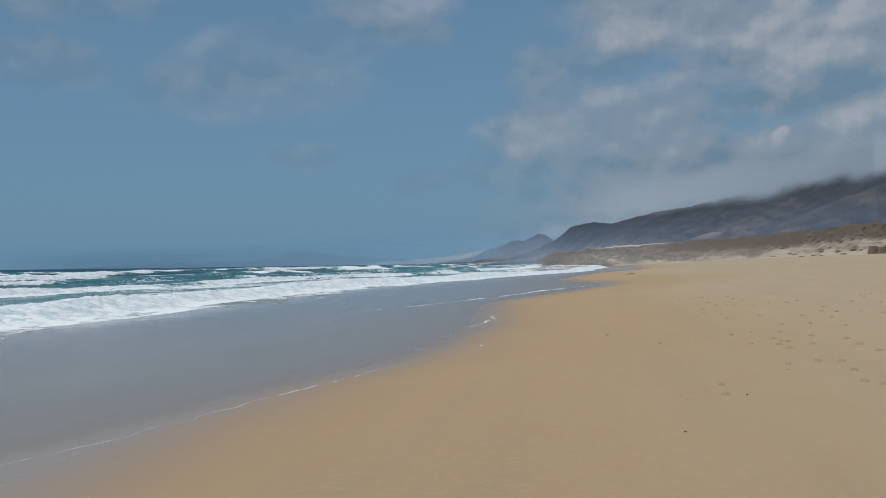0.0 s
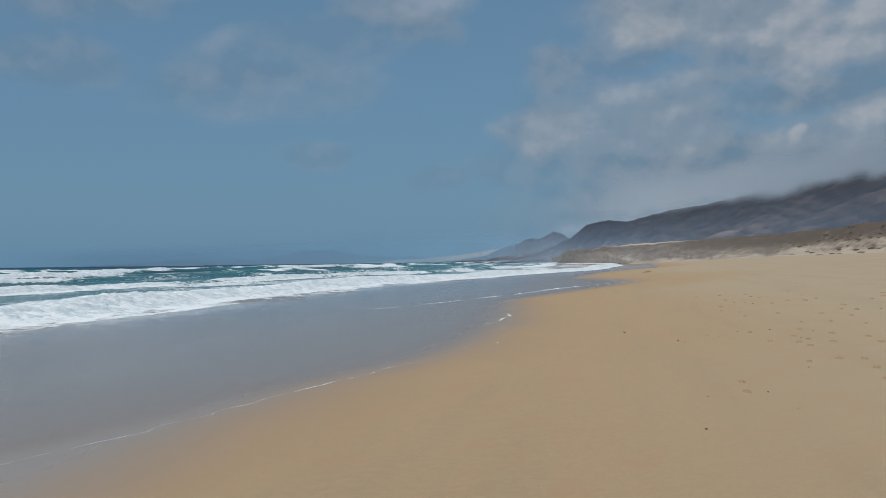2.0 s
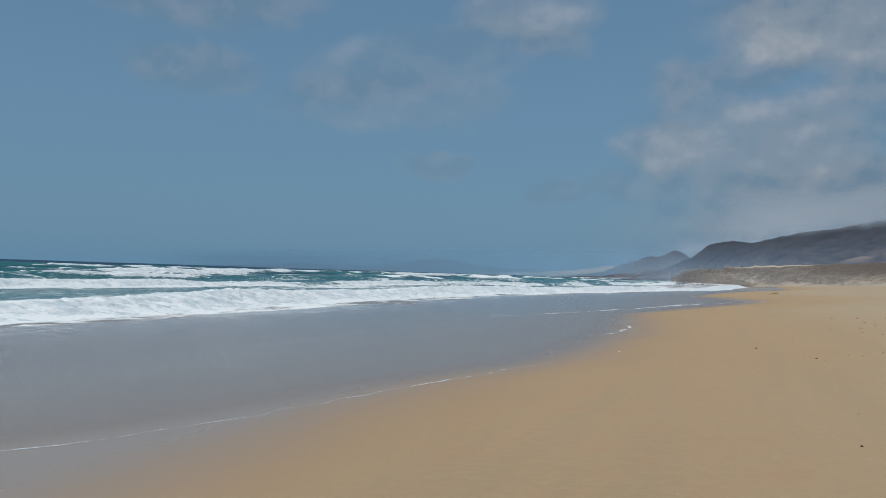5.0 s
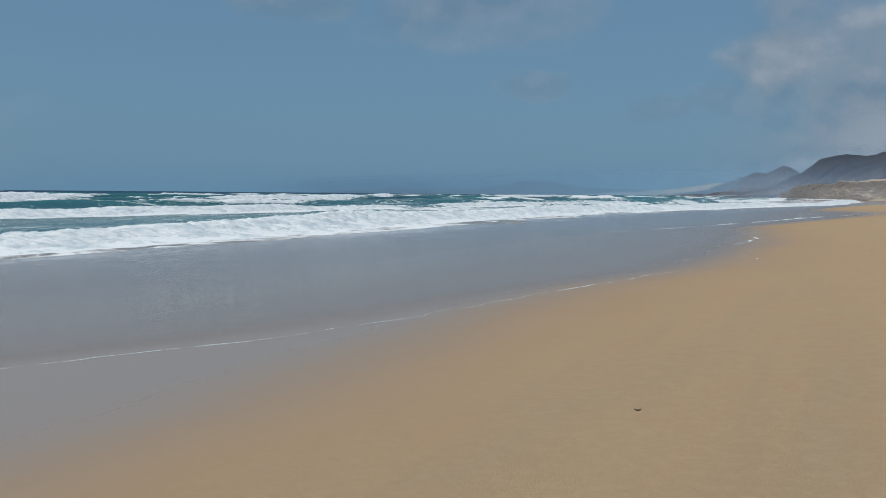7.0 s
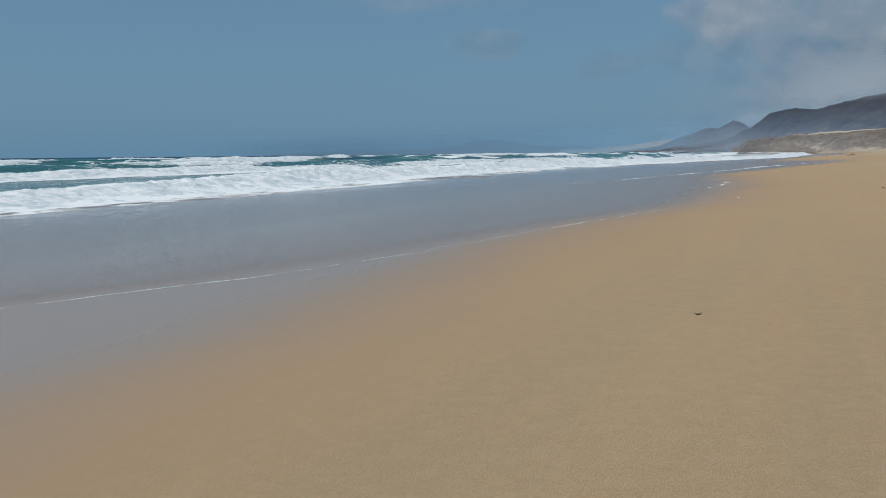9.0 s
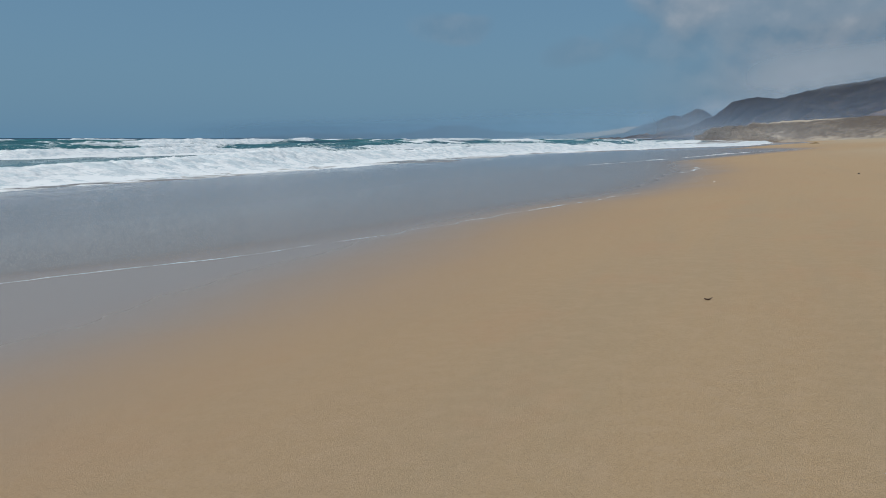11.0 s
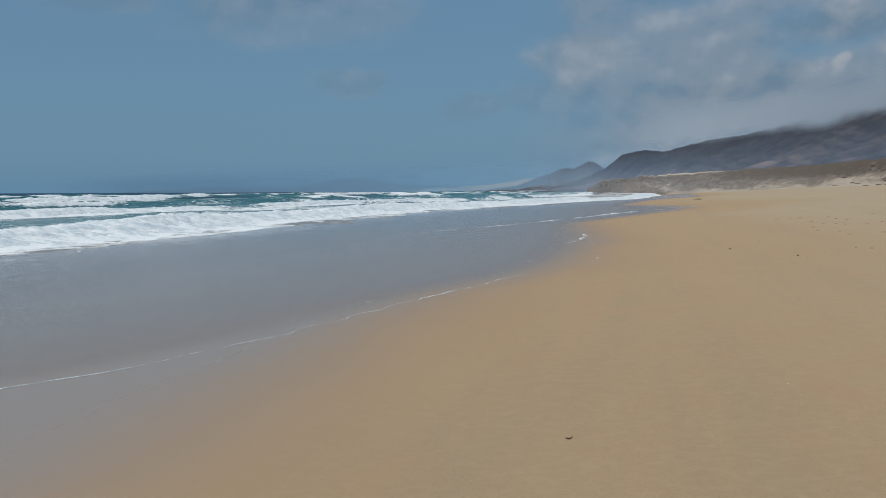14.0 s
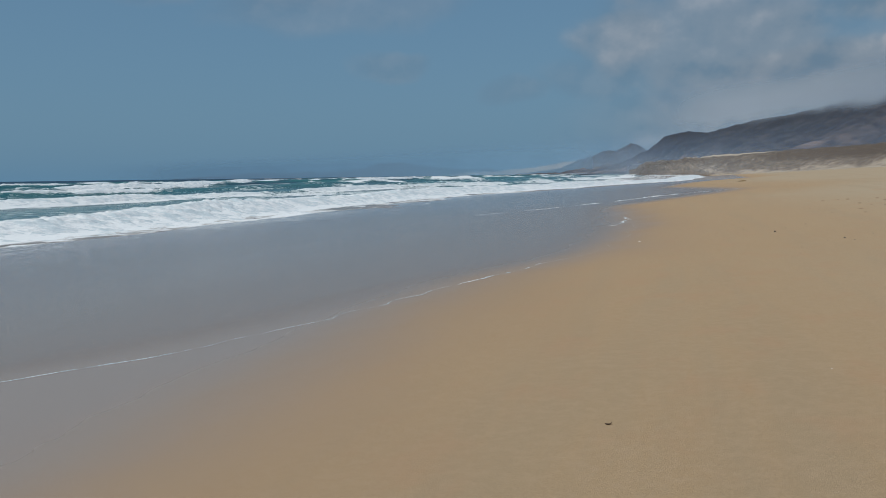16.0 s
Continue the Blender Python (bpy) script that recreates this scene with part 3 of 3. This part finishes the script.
def bluff_relief(A, Q):
    toe, top = table(TOE, A), table(TOP_D, A)
    zt = EYE + top * np.tan(np.radians(table(TOP_EL, A)))
    q = np.clip(Q, 0, 1)
    beyond = np.clip(Q - 1, 0, None)
    R_ = toe + (top - toe) * q + beyond * (1500 - top)
    X_, Y_ = -R_ * np.sin(np.radians(A)), R_ * np.cos(np.radians(A))
    zb = ground_z(X_, Y_) - 0.4
    cliff = smooth(A, -2.5, 0.5)
    gully = np.abs(fbm(A * 1.15 + q * 0.9, q * 0.7, 4, 206, 0.55))
    terrace = q + 0.10 * np.sin(2 * np.pi * (q * 2.6 + 0.6 * fbm(A * 0.35, q * 0, 3, 207)))
    ramp = (1 - cliff) * (0.25 * q + 0.37 * terrace * np.sqrt(q) + 0.38 * smooth(q, 0.25, 1.0)) + cliff * (0.25 * q + 0.75 * smooth(q, 0.05, 0.8))
    z = zb + (zt - zb) * np.clip(ramp, 0, 1)
    rough = (0.7 * fbm(A * 0.8, q * 3.0, 4, 201, 0.6) + 0.22 * fbm(X_ / 9, Y_ / 9, 3, 202, 0.6)) * (1 + 0.8 * smooth(-A, 11, 15)) - 2.2 * gully * smooth(A, -9, -4)
    rough += cliff * (2.6 * fbm(A * 3.4, q * 4.5, 5, 203, 0.65) + 0.4)
    z = z + rough * np.sin(np.pi * np.clip(q, 0.02, 0.95)) * (0.9 + 0.2 * cliff)
    z = z + beyond * 12 + (0.25 + 1.6 * cliff + 0.35 * smooth(-A, 9, 14)) * fbm(A * (3.0 + 2.0 * (A > -1.5)), q * 3.0, 4, 204, 0.6) * (q > 0.9)
    bands = fbm(A * 0.5 - q * 0.7, q * 5.0, 4, 208, 0.6)
    sand_and_shade = -0.30 + 0.35 * fbm(A * 1.3, q * 2.5, 4, 205) + 0.50 * bands + 0.4 * smooth(-A, 10, 17) * (1 - smooth(q, 0.5, 0.9)) - 0.9 * smooth(A, 1.4, 2.5) * (q < 0.97)
    rim = smooth(q, 0.52, 0.72) * (1 - smooth(q, 1.0, 1.04)) * (1 - 0.6 * smooth(A, -6, -4))
    foot = 1.1 * (1 - smooth(q, 0.03, 0.10)) * smooth(-A, 3.5, 6)
    skirt = 0.95 * (1 - smooth(q, 0.10, 0.55)) * smooth(-A, 0.2, 3.0)
    lip = 1.1 * smooth(A, -6, -4) * smooth(q, 0.9, 0.96) * smooth(-A, -1.0, 0.5)
    sand_and_shade = np.clip(sand_and_shade - 0.75 * rim - foot + skirt + lip - 0.7 * smooth(A, 2.0, 2.8), -1.5, 1.2)
    return R_, z, {"sand_and_shade": sand_and_shade}


bluff = polar("headland", np.concatenate([np.linspace(3.4, -18, 620), np.linspace(-18.2, -70, 140)]), np.concatenate([np.linspace(0, 1.0, 72), np.array([1.02, 1.06, 1.15, 1.4, 2.0])]), bluff_relief, BLUFF)
tagged(bluff, "low brown rocky headland with pale sand drifts behind the beach", "headland", kind="structure")

RANGE_EL = [(7.5, -0.2), (6, 0.05), (4.4, 0.45), (3.2, 0.95), (2.33, 1.36), (1.9, 1.62), (1.28, 2.14), (0.7, 2.3), (-0.09, 2.40), (-0.9, 2.34), (-1.5, 2.42), (-2.2, 2.6), (-3.8, 2.95), (-5.5, 3.2), (-7.4, 3.55), (-9, 4.0), (-10.9, 4.55), (-12, 4.6), (-12.8, 4.9), (-14.5, 5.5), (-16.5, 5.9), (-22, 6.6), (-32, 7.4), (-50, 6.5), (-75, 5.0)]
RANGE_D = [(7.5, 3300), (2, 3100), (-4, 2700), (-10, 2300), (-16, 1950), (-30, 1700), (-75, 1500)]
FAR_EL = [(10.5, 0.0), (9, 0.12), (7.6, 0.35), (6.5, 0.75), (5.6, 1.05), (4.9, 1.38), (4.5, 1.42), (4.1, 1.34), (3.7, 1.62), (3.3, 1.80), (2.9, 1.68), (2.4, 1.4), (1.5, 1.1), (-1, 0.8)]


def mountain_relief(el, dist, foot, seed, spur):
    def relief(A, Q):
        crest = table(dist, A)
        rf = crest * foot
        R_ = rf + (crest - rf) * np.minimum(Q, 1) + np.clip(Q - 1, 0, None) * crest * 0.25
        top = crest * np.tan(np.radians(table(el, A) + 0.09 * fbm(A * 2.2, A * 0, 4, seed, 0.6)))
        q = np.clip(Q, 0, 1)
        along = np.radians(A) * crest
        shape = 0.30 * q + 0.70 * q ** 1.9
        lean = along + q * 330.0 + 60.0 * fbm(along / 300, q * 1.2, 2, seed + 1)
        ribs = 0.80 * np.abs(fbm(lean / spur, q * 0.45, 5, seed + 2, 0.58)) + 0.42 * np.abs(fbm(lean / (spur * 0.33), q * 0.8, 3, seed + 4, 0.55)) + 0.24 * np.abs(fbm(lean / (spur * 0.11), q * 1.5, 3, seed + 9, 0.6))
        wide = fbm(lean / (spur * 3.1), q * 0.4 + 5, 3, seed + 3)
        z = top * (shape + (0.24 - 1.25 * ribs + 0.25 * wide) * np.sin(np.pi * q) ** 0.8 * 0.58)
        z = z - np.clip(Q - 1, 0, None) * top * 2.0
        spine = smooth(fbm(lean / 95.0, q * 0.9 + 3, 3, seed + 6, 0.6), 0.16, 0.42) * (1 - smooth(q, 0.25, 0.55)) * smooth(q, 0.0, 0.1)
        scree = fbm(lean / 34.0, q * 2.2 + 9, 4, seed + 8, 0.65)
        # scree and spine are pale rock; the ribs term paints shading into the gullies
        sand_and_shade = np.clip(0.36 * (1 - q) - 0.30 + 1.0 * scree * (1.1 - q) + 0.95 * spine + 1.2 * (0.20 - ribs) * (1.3 - q) - 0.35 * smooth(q, 0.5, 0.8), -1.0, 0.8)
        return R_, z, {"sand_and_shade": sand_and_shade}
    return relief


tagged(polar("mountain_range", np.concatenate([np.linspace(7.5, -19, 560), np.linspace(-19.3, -75, 110)]), np.concatenate([np.linspace(0, 1, 120), [1.1, 1.4]]), mountain_relief(RANGE_EL, RANGE_D, 0.42, 301, 210.0), MOUNTAIN), "dark volcanic mountain range with pale scree fans, tops in cloud", "mountains", kind="structure")
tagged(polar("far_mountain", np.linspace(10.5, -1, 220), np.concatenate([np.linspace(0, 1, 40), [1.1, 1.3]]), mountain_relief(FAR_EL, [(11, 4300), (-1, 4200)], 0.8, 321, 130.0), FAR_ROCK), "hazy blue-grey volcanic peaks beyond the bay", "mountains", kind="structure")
tagged(polar("far_dunes", np.linspace(15, 4, 120), np.linspace(0, 1.2, 16), mountain_relief([(15, 0.02), (12, 0.22), (10, 0.36), (8, 0.62), (6.8, 0.85), (5, 0.9), (4, 0.7)], [(15, 4650), (4, 4500)], 0.93, 341, 300.0), DUNE), "low pale sand dunes far across the bay", "dunes", kind="structure")
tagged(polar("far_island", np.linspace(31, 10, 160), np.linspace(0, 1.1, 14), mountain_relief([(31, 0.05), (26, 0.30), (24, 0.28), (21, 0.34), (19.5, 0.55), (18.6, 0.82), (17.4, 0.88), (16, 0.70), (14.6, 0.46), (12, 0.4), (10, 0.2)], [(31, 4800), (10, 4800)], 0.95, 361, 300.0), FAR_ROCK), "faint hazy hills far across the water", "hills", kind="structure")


# cloud lying on the mountain tops, and sea haze before the far land, imitated by tinted see-through sheets
def veil(name, az0, az1, n, dist, low, high, dens, mat):
    azs, q = np.linspace(az0, az1, n), np.linspace(0, 1, 36)
    A, Q = np.meshgrid(azs, q)
    R_ = table(dist, A)
    el = table(low, A) + (table(high, A) - table(low, A)) * Q
    X_, Y_ = -R_ * np.sin(np.radians(A)), R_ * np.cos(np.radians(A))
    return sheet(name, X_, Y_, EYE + R_ * np.tan(np.radians(el)), mat, cover=dens(A, Q))


CLOUD = veil_material("mountain_cloud", (0.40, 0.475, 0.555), 1.0, 0.95)
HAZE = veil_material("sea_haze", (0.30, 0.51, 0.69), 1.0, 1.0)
MOUNTAIN_HAZE = veil_material("mountain_haze_tint", (0.32, 0.455, 0.645), 1.0, 1.0)
MIST = veil_material("spray_mist", (0.55, 0.62, 0.68), 1.0)
cloud_low = [(4, 2.4), (0, 2.15), (-2, 2.3), (-3.8, 2.5), (-7.4, 2.85), (-10.9, 3.35), (-14.5, 4.0), (-16.5, 4.2), (-30, 4.9), (-60, 5)]
cloud_high = [(a, e + 3.4) for a, e in cloud_low]
tagged(veil("cloud_bank", 4, -60, 260, [(4, 1480), (-4, 1280), (-16, 930), (-30, 820), (-60, 760)], cloud_low, cloud_high,
     lambda A, Q: np.clip(smooth(Q + 0.10 * fbm(A / 1.4, Q * 3, 4, 401), 0.03, 0.30) * (1 - smooth(Q, 0.45, 0.98)) * smooth(-A, -3, 2.5), 0, 1), CLOUD), "soft grey cloud resting on the mountain tops", "cloud", kind="structure")
# Aerial haze is put into the blue tint of the next two sheets.
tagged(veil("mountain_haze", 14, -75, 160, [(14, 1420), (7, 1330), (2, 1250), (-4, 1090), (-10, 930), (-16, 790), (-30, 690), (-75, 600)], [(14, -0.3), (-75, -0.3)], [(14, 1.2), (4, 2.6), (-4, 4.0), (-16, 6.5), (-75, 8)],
     lambda A, Q: (1 - smooth(Q, 0.2, 1.0)) * (0.30 + 0.12 * smooth(A, -5, 2)) * smooth(-A, -9, -3), MOUNTAIN_HAZE), "pale blue see-through sheet standing in for haze before the mountains", "haze", kind="structure")
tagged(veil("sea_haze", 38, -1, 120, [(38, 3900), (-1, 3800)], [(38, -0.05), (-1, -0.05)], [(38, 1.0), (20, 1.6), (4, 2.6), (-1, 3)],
     lambda A, Q: (1 - smooth(Q, 0.35, 1.0)) * (0.26 + 0.38 * smooth(A, 4.6, 7) + 0.20 * smooth(A, 7, 13)) * (1 - smooth(A, 27, 36)), HAZE), "pale blue see-through sheet standing in for sea haze before the far coast", "haze", kind="structure")


# Spray mist over the surf; its tint also pales the headland as haze would.
tagged(veil("spray_mist", 8, -15, 100, [(8, 500), (-7, 330), (-15, 190)], [(8, -0.35), (-7, -0.3), (-15, -0.2)], [(8, 1.3), (-7, 1.7), (-15, 2.2)],
     lambda A, Q: (1 - smooth(Q, 0.3, 1.0)) * smooth(Q, 0.0, 0.15) * (0.07 + 0.14 * smooth(A, -9, -1)) * smooth(A, -15, -8) * (1 - smooth(A, 4, 7.5)), MIST), "thin white see-through sheet for spray mist and headland haze", "mist", kind="structure")


# ---- things on the sand ----
def on_sand(x, y):
    hit = ground_z(np.array(x), np.array(y))
    return float(hit) + float((0.018 * fbm(np.array(x * 0.35), np.array(y * 0.12), 3, 1)) * smooth(x - float(shore(y)), -6, 6))


def lump(name, size, flat, seed, mat, label, category, rough=0.25, subdivisions=3, group=""):
    bm = bmesh.new()
    bmesh.ops.create_icosphere(bm, subdivisions=subdivisions, radius=size)
    for v in bm.verts:
        n = noise.fractal(v.co / size * 1.1 + Vector((seed * 3.7, 0, 0)), 1.0, 2.0, 4)
        v.co *= 1 + rough * n
        v.co.z *= flat
    mesh = bpy.data.meshes.new(name)
    bm.to_mesh(mesh)
    bm.free()
    for p in mesh.polygons:
        p.use_smooth = True
    mesh.materials.append(mat)
    return tagged(new(name, mesh), label, category, group)


for i, (x, y, size) in enumerate(((0.30, 20.77, 0.055), (1.12, 22.67, 0.035), (1.24, 18.07, 0.045), (0.21, 15.5, 0.022), (1.84, 18.8, 0.03), (3.10, 19.28, 0.045), (1.81, 9.8, 0.016), (4.17, 28.67, 0.05), (4.05, 29.4, 0.04), (0.83, 8.89, 0.03), (0.62, 21.9, 0.025), (1.05, 10.9, 0.018))):
    p = lump("pebble", size * 0.42, 0.55, i + 1, PEBBLE, "small dark volcanic pebble lying on dry sand", "pebble", group="pebbles on the sand")
    p.location, p.rotation_euler = (x, y, on_sand(x, y) + size * 0.16), (0, 0, i * 1.7)


def twig(x, y):
    pts = [(-0.062, 0.004, 0.018), (-0.045, 0.0, 0.010), (-0.02, -0.004, 0.006), (0.005, -0.003, 0.006), (0.03, 0.002, 0.010), (0.05, 0.008, 0.020), (0.066, 0.012, 0.030)]
    radii = [0.006, 0.0085, 0.0095, 0.009, 0.0085, 0.006, 0.003]
    bm = bmesh.new()
    rings = []
    for i, (p, r) in enumerate(zip(pts, radii)):
        rings.append([bm.verts.new((p[0] + 0.001 * math.sin(i * 3 + a), p[1] + r * math.cos(a) * (1 + 0.15 * math.sin(i * 5 + a * 2)), p[2] + r * math.sin(a))) for a in np.linspace(0, 2 * math.pi, 10)[:-1]])
    for a, b in zip(rings[:-1], rings[1:]):
        for j in range(9):
            bm.faces.new((a[j], a[(j + 1) % 9], b[(j + 1) % 9], b[j]))
    bm.faces.new(rings[0]), bm.faces.new(rings[-1])
    mesh = bpy.data.meshes.new("twig")
    bm.to_mesh(mesh)
    bm.free()
    mesh.materials.append(TWIG)
    ob = tagged(new("twig", mesh), "short dark curved driftwood twig on smooth sand", "twig")
    ob.location = (x, y, on_sand(x, y) + 0.002)
    ob.rotation_euler, ob.scale = (0, 0, radians(14)), (0.34, 0.48, 0.45)


twig(-1.92, 5.55)


def shell(x, y, size, turn):
    bm = bmesh.new()
    grid = []
    for i in range(9):
        r = i / 8
        grid.append([bm.verts.new((size * r * math.sin(a) * (1 + 0.05 * math.cos(14 * a)), size * (r * math.cos(a) * 0.9 - 0.3), size * 0.42 * (1 - r * r) + size * 0.03 * math.cos(22 * a) * r)) for a in np.linspace(-1.35, 1.35, 23)])
    for a, b in zip(grid[:-1], grid[1:]):
        for j in range(22):
            bm.faces.new((a[j], a[j + 1], b[j + 1], b[j]))
    bmesh.ops.remove_doubles(bm, verts=bm.verts, dist=1e-5)
    bmesh.ops.solidify(bm, geom=bm.faces[:], thickness=size * 0.06)
    mesh = bpy.data.meshes.new("shell")
    bm.to_mesh(mesh)
    bm.free()
    mesh.materials.append(SHELL)
    ob = tagged(new("shell", mesh), "small white ribbed sea shell on damp sand", "shell", "shells on the sand")
    ob.location, ob.rotation_euler = (x, y, on_sand(x, y) + 0.004), (0, 0, turn)


shell(-2.45, 20.3, 0.03, 3.5)
shell(-0.55, 6.9, 0.007, 2.0)


SCUFFED = plain_material("scuffed_sand", (0.265, 0.185, 0.115), (0.375, 0.275, 0.175), 45.0, 0.95)


def footprint(x, y, turn, size):
    """A shallow print: a rim of pushed-up sand round two hollows."""
    ys, xs = np.linspace(-0.16, 0.16, 21), np.linspace(-0.08, 0.08, 13)
    U, V = np.meshgrid(xs, ys)
    sole = np.minimum(((U / 0.045) ** 2 + ((V - 0.05) / 0.085) ** 2), ((U / 0.036) ** 2 + ((V + 0.085) / 0.05) ** 2))
    rim = np.exp(-((np.sqrt(sole) - 1.25) / 0.28) ** 2) * 0.028
    fade = (1 - smooth(np.abs(U), 0.055, 0.08)) * (1 - smooth(np.abs(V), 0.12, 0.16))
    Z = (rim + 0.012 * fbm(U / 0.03, V / 0.03, 3, int(abs(x * 100)))) * fade - 0.006 * (1 - fade)
    ob = sheet("footprint", U * size, V * size, Z, SCUFFED)
    ob.location, ob.rotation_euler = (x, y, on_sand(x, y) + 0.002), (0, 0, turn)
    tagged(ob, "shallow footprint with a raised rim in dry sand", "footprint", "footprints in the sand")


for i, (x, y) in enumerate(((3.34, 16.9), (3.16, 15.8), (3.6, 16.2), (3.13, 13.8), (3.41, 13.6), (3.30, 12.6), (3.14, 11.55), (3.28, 11.2), (4.18, 14.6), (4.2, 15.7), (4.28, 16.75), (3.24, 17.6), (3.59, 18.9), (4.82, 22.7), (5.9, 25.2), (4.03, 23.7), (1.5, 11.08), (1.56, 11.9), (4.5, 20.4), (5.2, 21.6))):
    footprint(x, y, (i * 2.4) % 0.8 - 0.4, 0.46 + 0.10 * math.sin(i))


def mound(x, y, length, high, label):
    U, V = np.meshgrid(np.linspace(-1, 1, 41), np.linspace(-1, 1, 25))
    r = np.sqrt(U * U + V * V)
    Z = high * (1 - smooth(r, 0.0, 1.0)) * (1 + 0.5 * fbm(U * 4, V * 3, 4, 77)) - 0.03
    ob = sheet("sand_mound", U * length / 2, V * length * 0.4, Z, WRACK)
    ob.location = (x, y, on_sand(x, y))
    tagged(ob, label, "mound")


WRACK = plain_material("dry_weed_and_sand", (0.14, 0.09, 0.04), (0.28, 0.20, 0.10), 3.0, 0.9)
mound(4.05, 98.6, 1.3, 0.20, "low mound of brownish drift on the sand")

# layered rocks where the dunes meet the beach
def layer_mesh(bm, k, count, length, deep, thick, seed):
    n, w_, z0 = 18, 1.0 - 0.16 * k * 3 / count + 0.10 * math.sin(seed + k * 2), thick * k / count
    rings = []
    for z in (z0 - 0.02 * thick, z0 + thick * 0.9 / count):
        rings.append([bm.verts.new(((length * 0.5 * math.cos(a) * w_) * (1 + 0.65 * noise.noise(Vector((math.cos(a) * 2 + seed * 5, math.sin(a) * 2, k * 3.0)))), deep * 0.5 * math.sin(a) * w_ * (1 + 0.3 * noise.noise(Vector((math.cos(a) * 3, seed * 7 + math.sin(a) * 3, k)))), z + 0.06 * thick * noise.noise(Vector((a, seed, z * 3))))) for a in np.linspace(0, 2 * math.pi, n + 1)[:-1]])
    for j in range(n):
        bm.faces.new((rings[0][j], rings[0][(j + 1) % n], rings[1][(j + 1) % n], rings[1][j]))
    bm.faces.new(rings[1]), bm.faces.new(rings[0][::-1])


def rock_mesh(name, bm, thick):
    bmesh.ops.bevel(bm, geom=bm.edges[:], offset=thick * 0.03, segments=1, affect="EDGES")
    mesh = bpy.data.meshes.new(name)
    bm.to_mesh(mesh)
    bm.free()
    mesh.materials.append(ROCK)
    return mesh


def ledge(az, q, length, deep, thick, seed, label, layers=0):
    """A weathered slab of stacked layers, sunk into the slope; a large one has each layer as a part."""
    R_, Z_, _ = bluff_relief(np.array([[az]]), np.array([[q]]))
    if layers:
        ob = new("rock_outcrop")
        for k in range(layers):
            bm = bmesh.new()
            layer_mesh(bm, k, layers, length, deep, thick, seed)
            piece = "base_block" if k == 0 else "cap_slab" if k == layers - 1 else "rock_layer"
            new(piece, rock_mesh(piece, bm, thick / layers)).parent = ob
    else:
        bm = bmesh.new()
        for k in range(3):
            layer_mesh(bm, k, 3, length, deep, thick, seed)
        ob = new("rock_ledge", rock_mesh("rock_ledge", bm, thick))
    tagged(ob, label, "rock", "rocks above the beach")
    ob.location = (-R_[0, 0] * math.sin(radians(az)), R_[0, 0] * math.cos(radians(az)), Z_[0, 0] - thick * (0.1 if layers else 0.35))
    ob.rotation_euler = (0.03 * math.sin(seed), 0.05 * math.cos(seed * 3), radians(az) + 0.3 * math.sin(seed * 2))


rnd = random.Random(5)
for i in range(85):
    az = -10.5 - 8.5 * rnd.random() ** 0.8
    ledge(az, rnd.uniform(0.10, 0.9), rnd.uniform(0.9, 3.4), rnd.uniform(0.7, 1.6), rnd.uniform(0.14, 0.38), i + 0.5, "thin weathered brown rock ledge in pale dune sand")
for i in range(40):
    az = 2.95 - 1.9 * rnd.random() ** 1.4
    ledge(az, rnd.uniform(0.25, 0.9), rnd.uniform(1.2, 3.4), rnd.uniform(1.0, 2.0), rnd.uniform(0.3, 0.8), i + 100.5, "dark weathered rock block on the low headland cliff")
ledge(-16.25, 0.10, 2.6, 2.2, 1.7, 60.0, "blocky dark brown layered outcrop standing at the dune foot", 3)
ledge(-15.75, 0.06, 2.2, 1.8, 2.2, 61.0, "small dark brown block below a layered outcrop", 3)
ledge(-17.6, 0.12, 4.4, 3.0, 2.4, 62.0, "broad dark brown layered outcrop standing at the dune foot", 5)

rnd = random.Random(8)
for i in range(48):
    x, y = rnd.uniform(2.6, 8.5), 10 + 26 * rnd.random()
    footprint(x, y, rnd.uniform(-0.6, 0.6), rnd.uniform(0.35, 0.65))
for i in range(26):
    x, y, size = rnd.uniform(-1.0, 7.5), 10 + 26 * rnd.random(), rnd.uniform(0.006, 0.013)
    p = lump("pebble", size, 0.6, 40 + i, PEBBLE, "tiny dark pebble chip on dry sand", "pebble", 0.3, 2, "pebbles on the sand")
    p.location, p.rotation_euler = (x, y, on_sand(x, y) + size * 0.3), (0, 0, i)
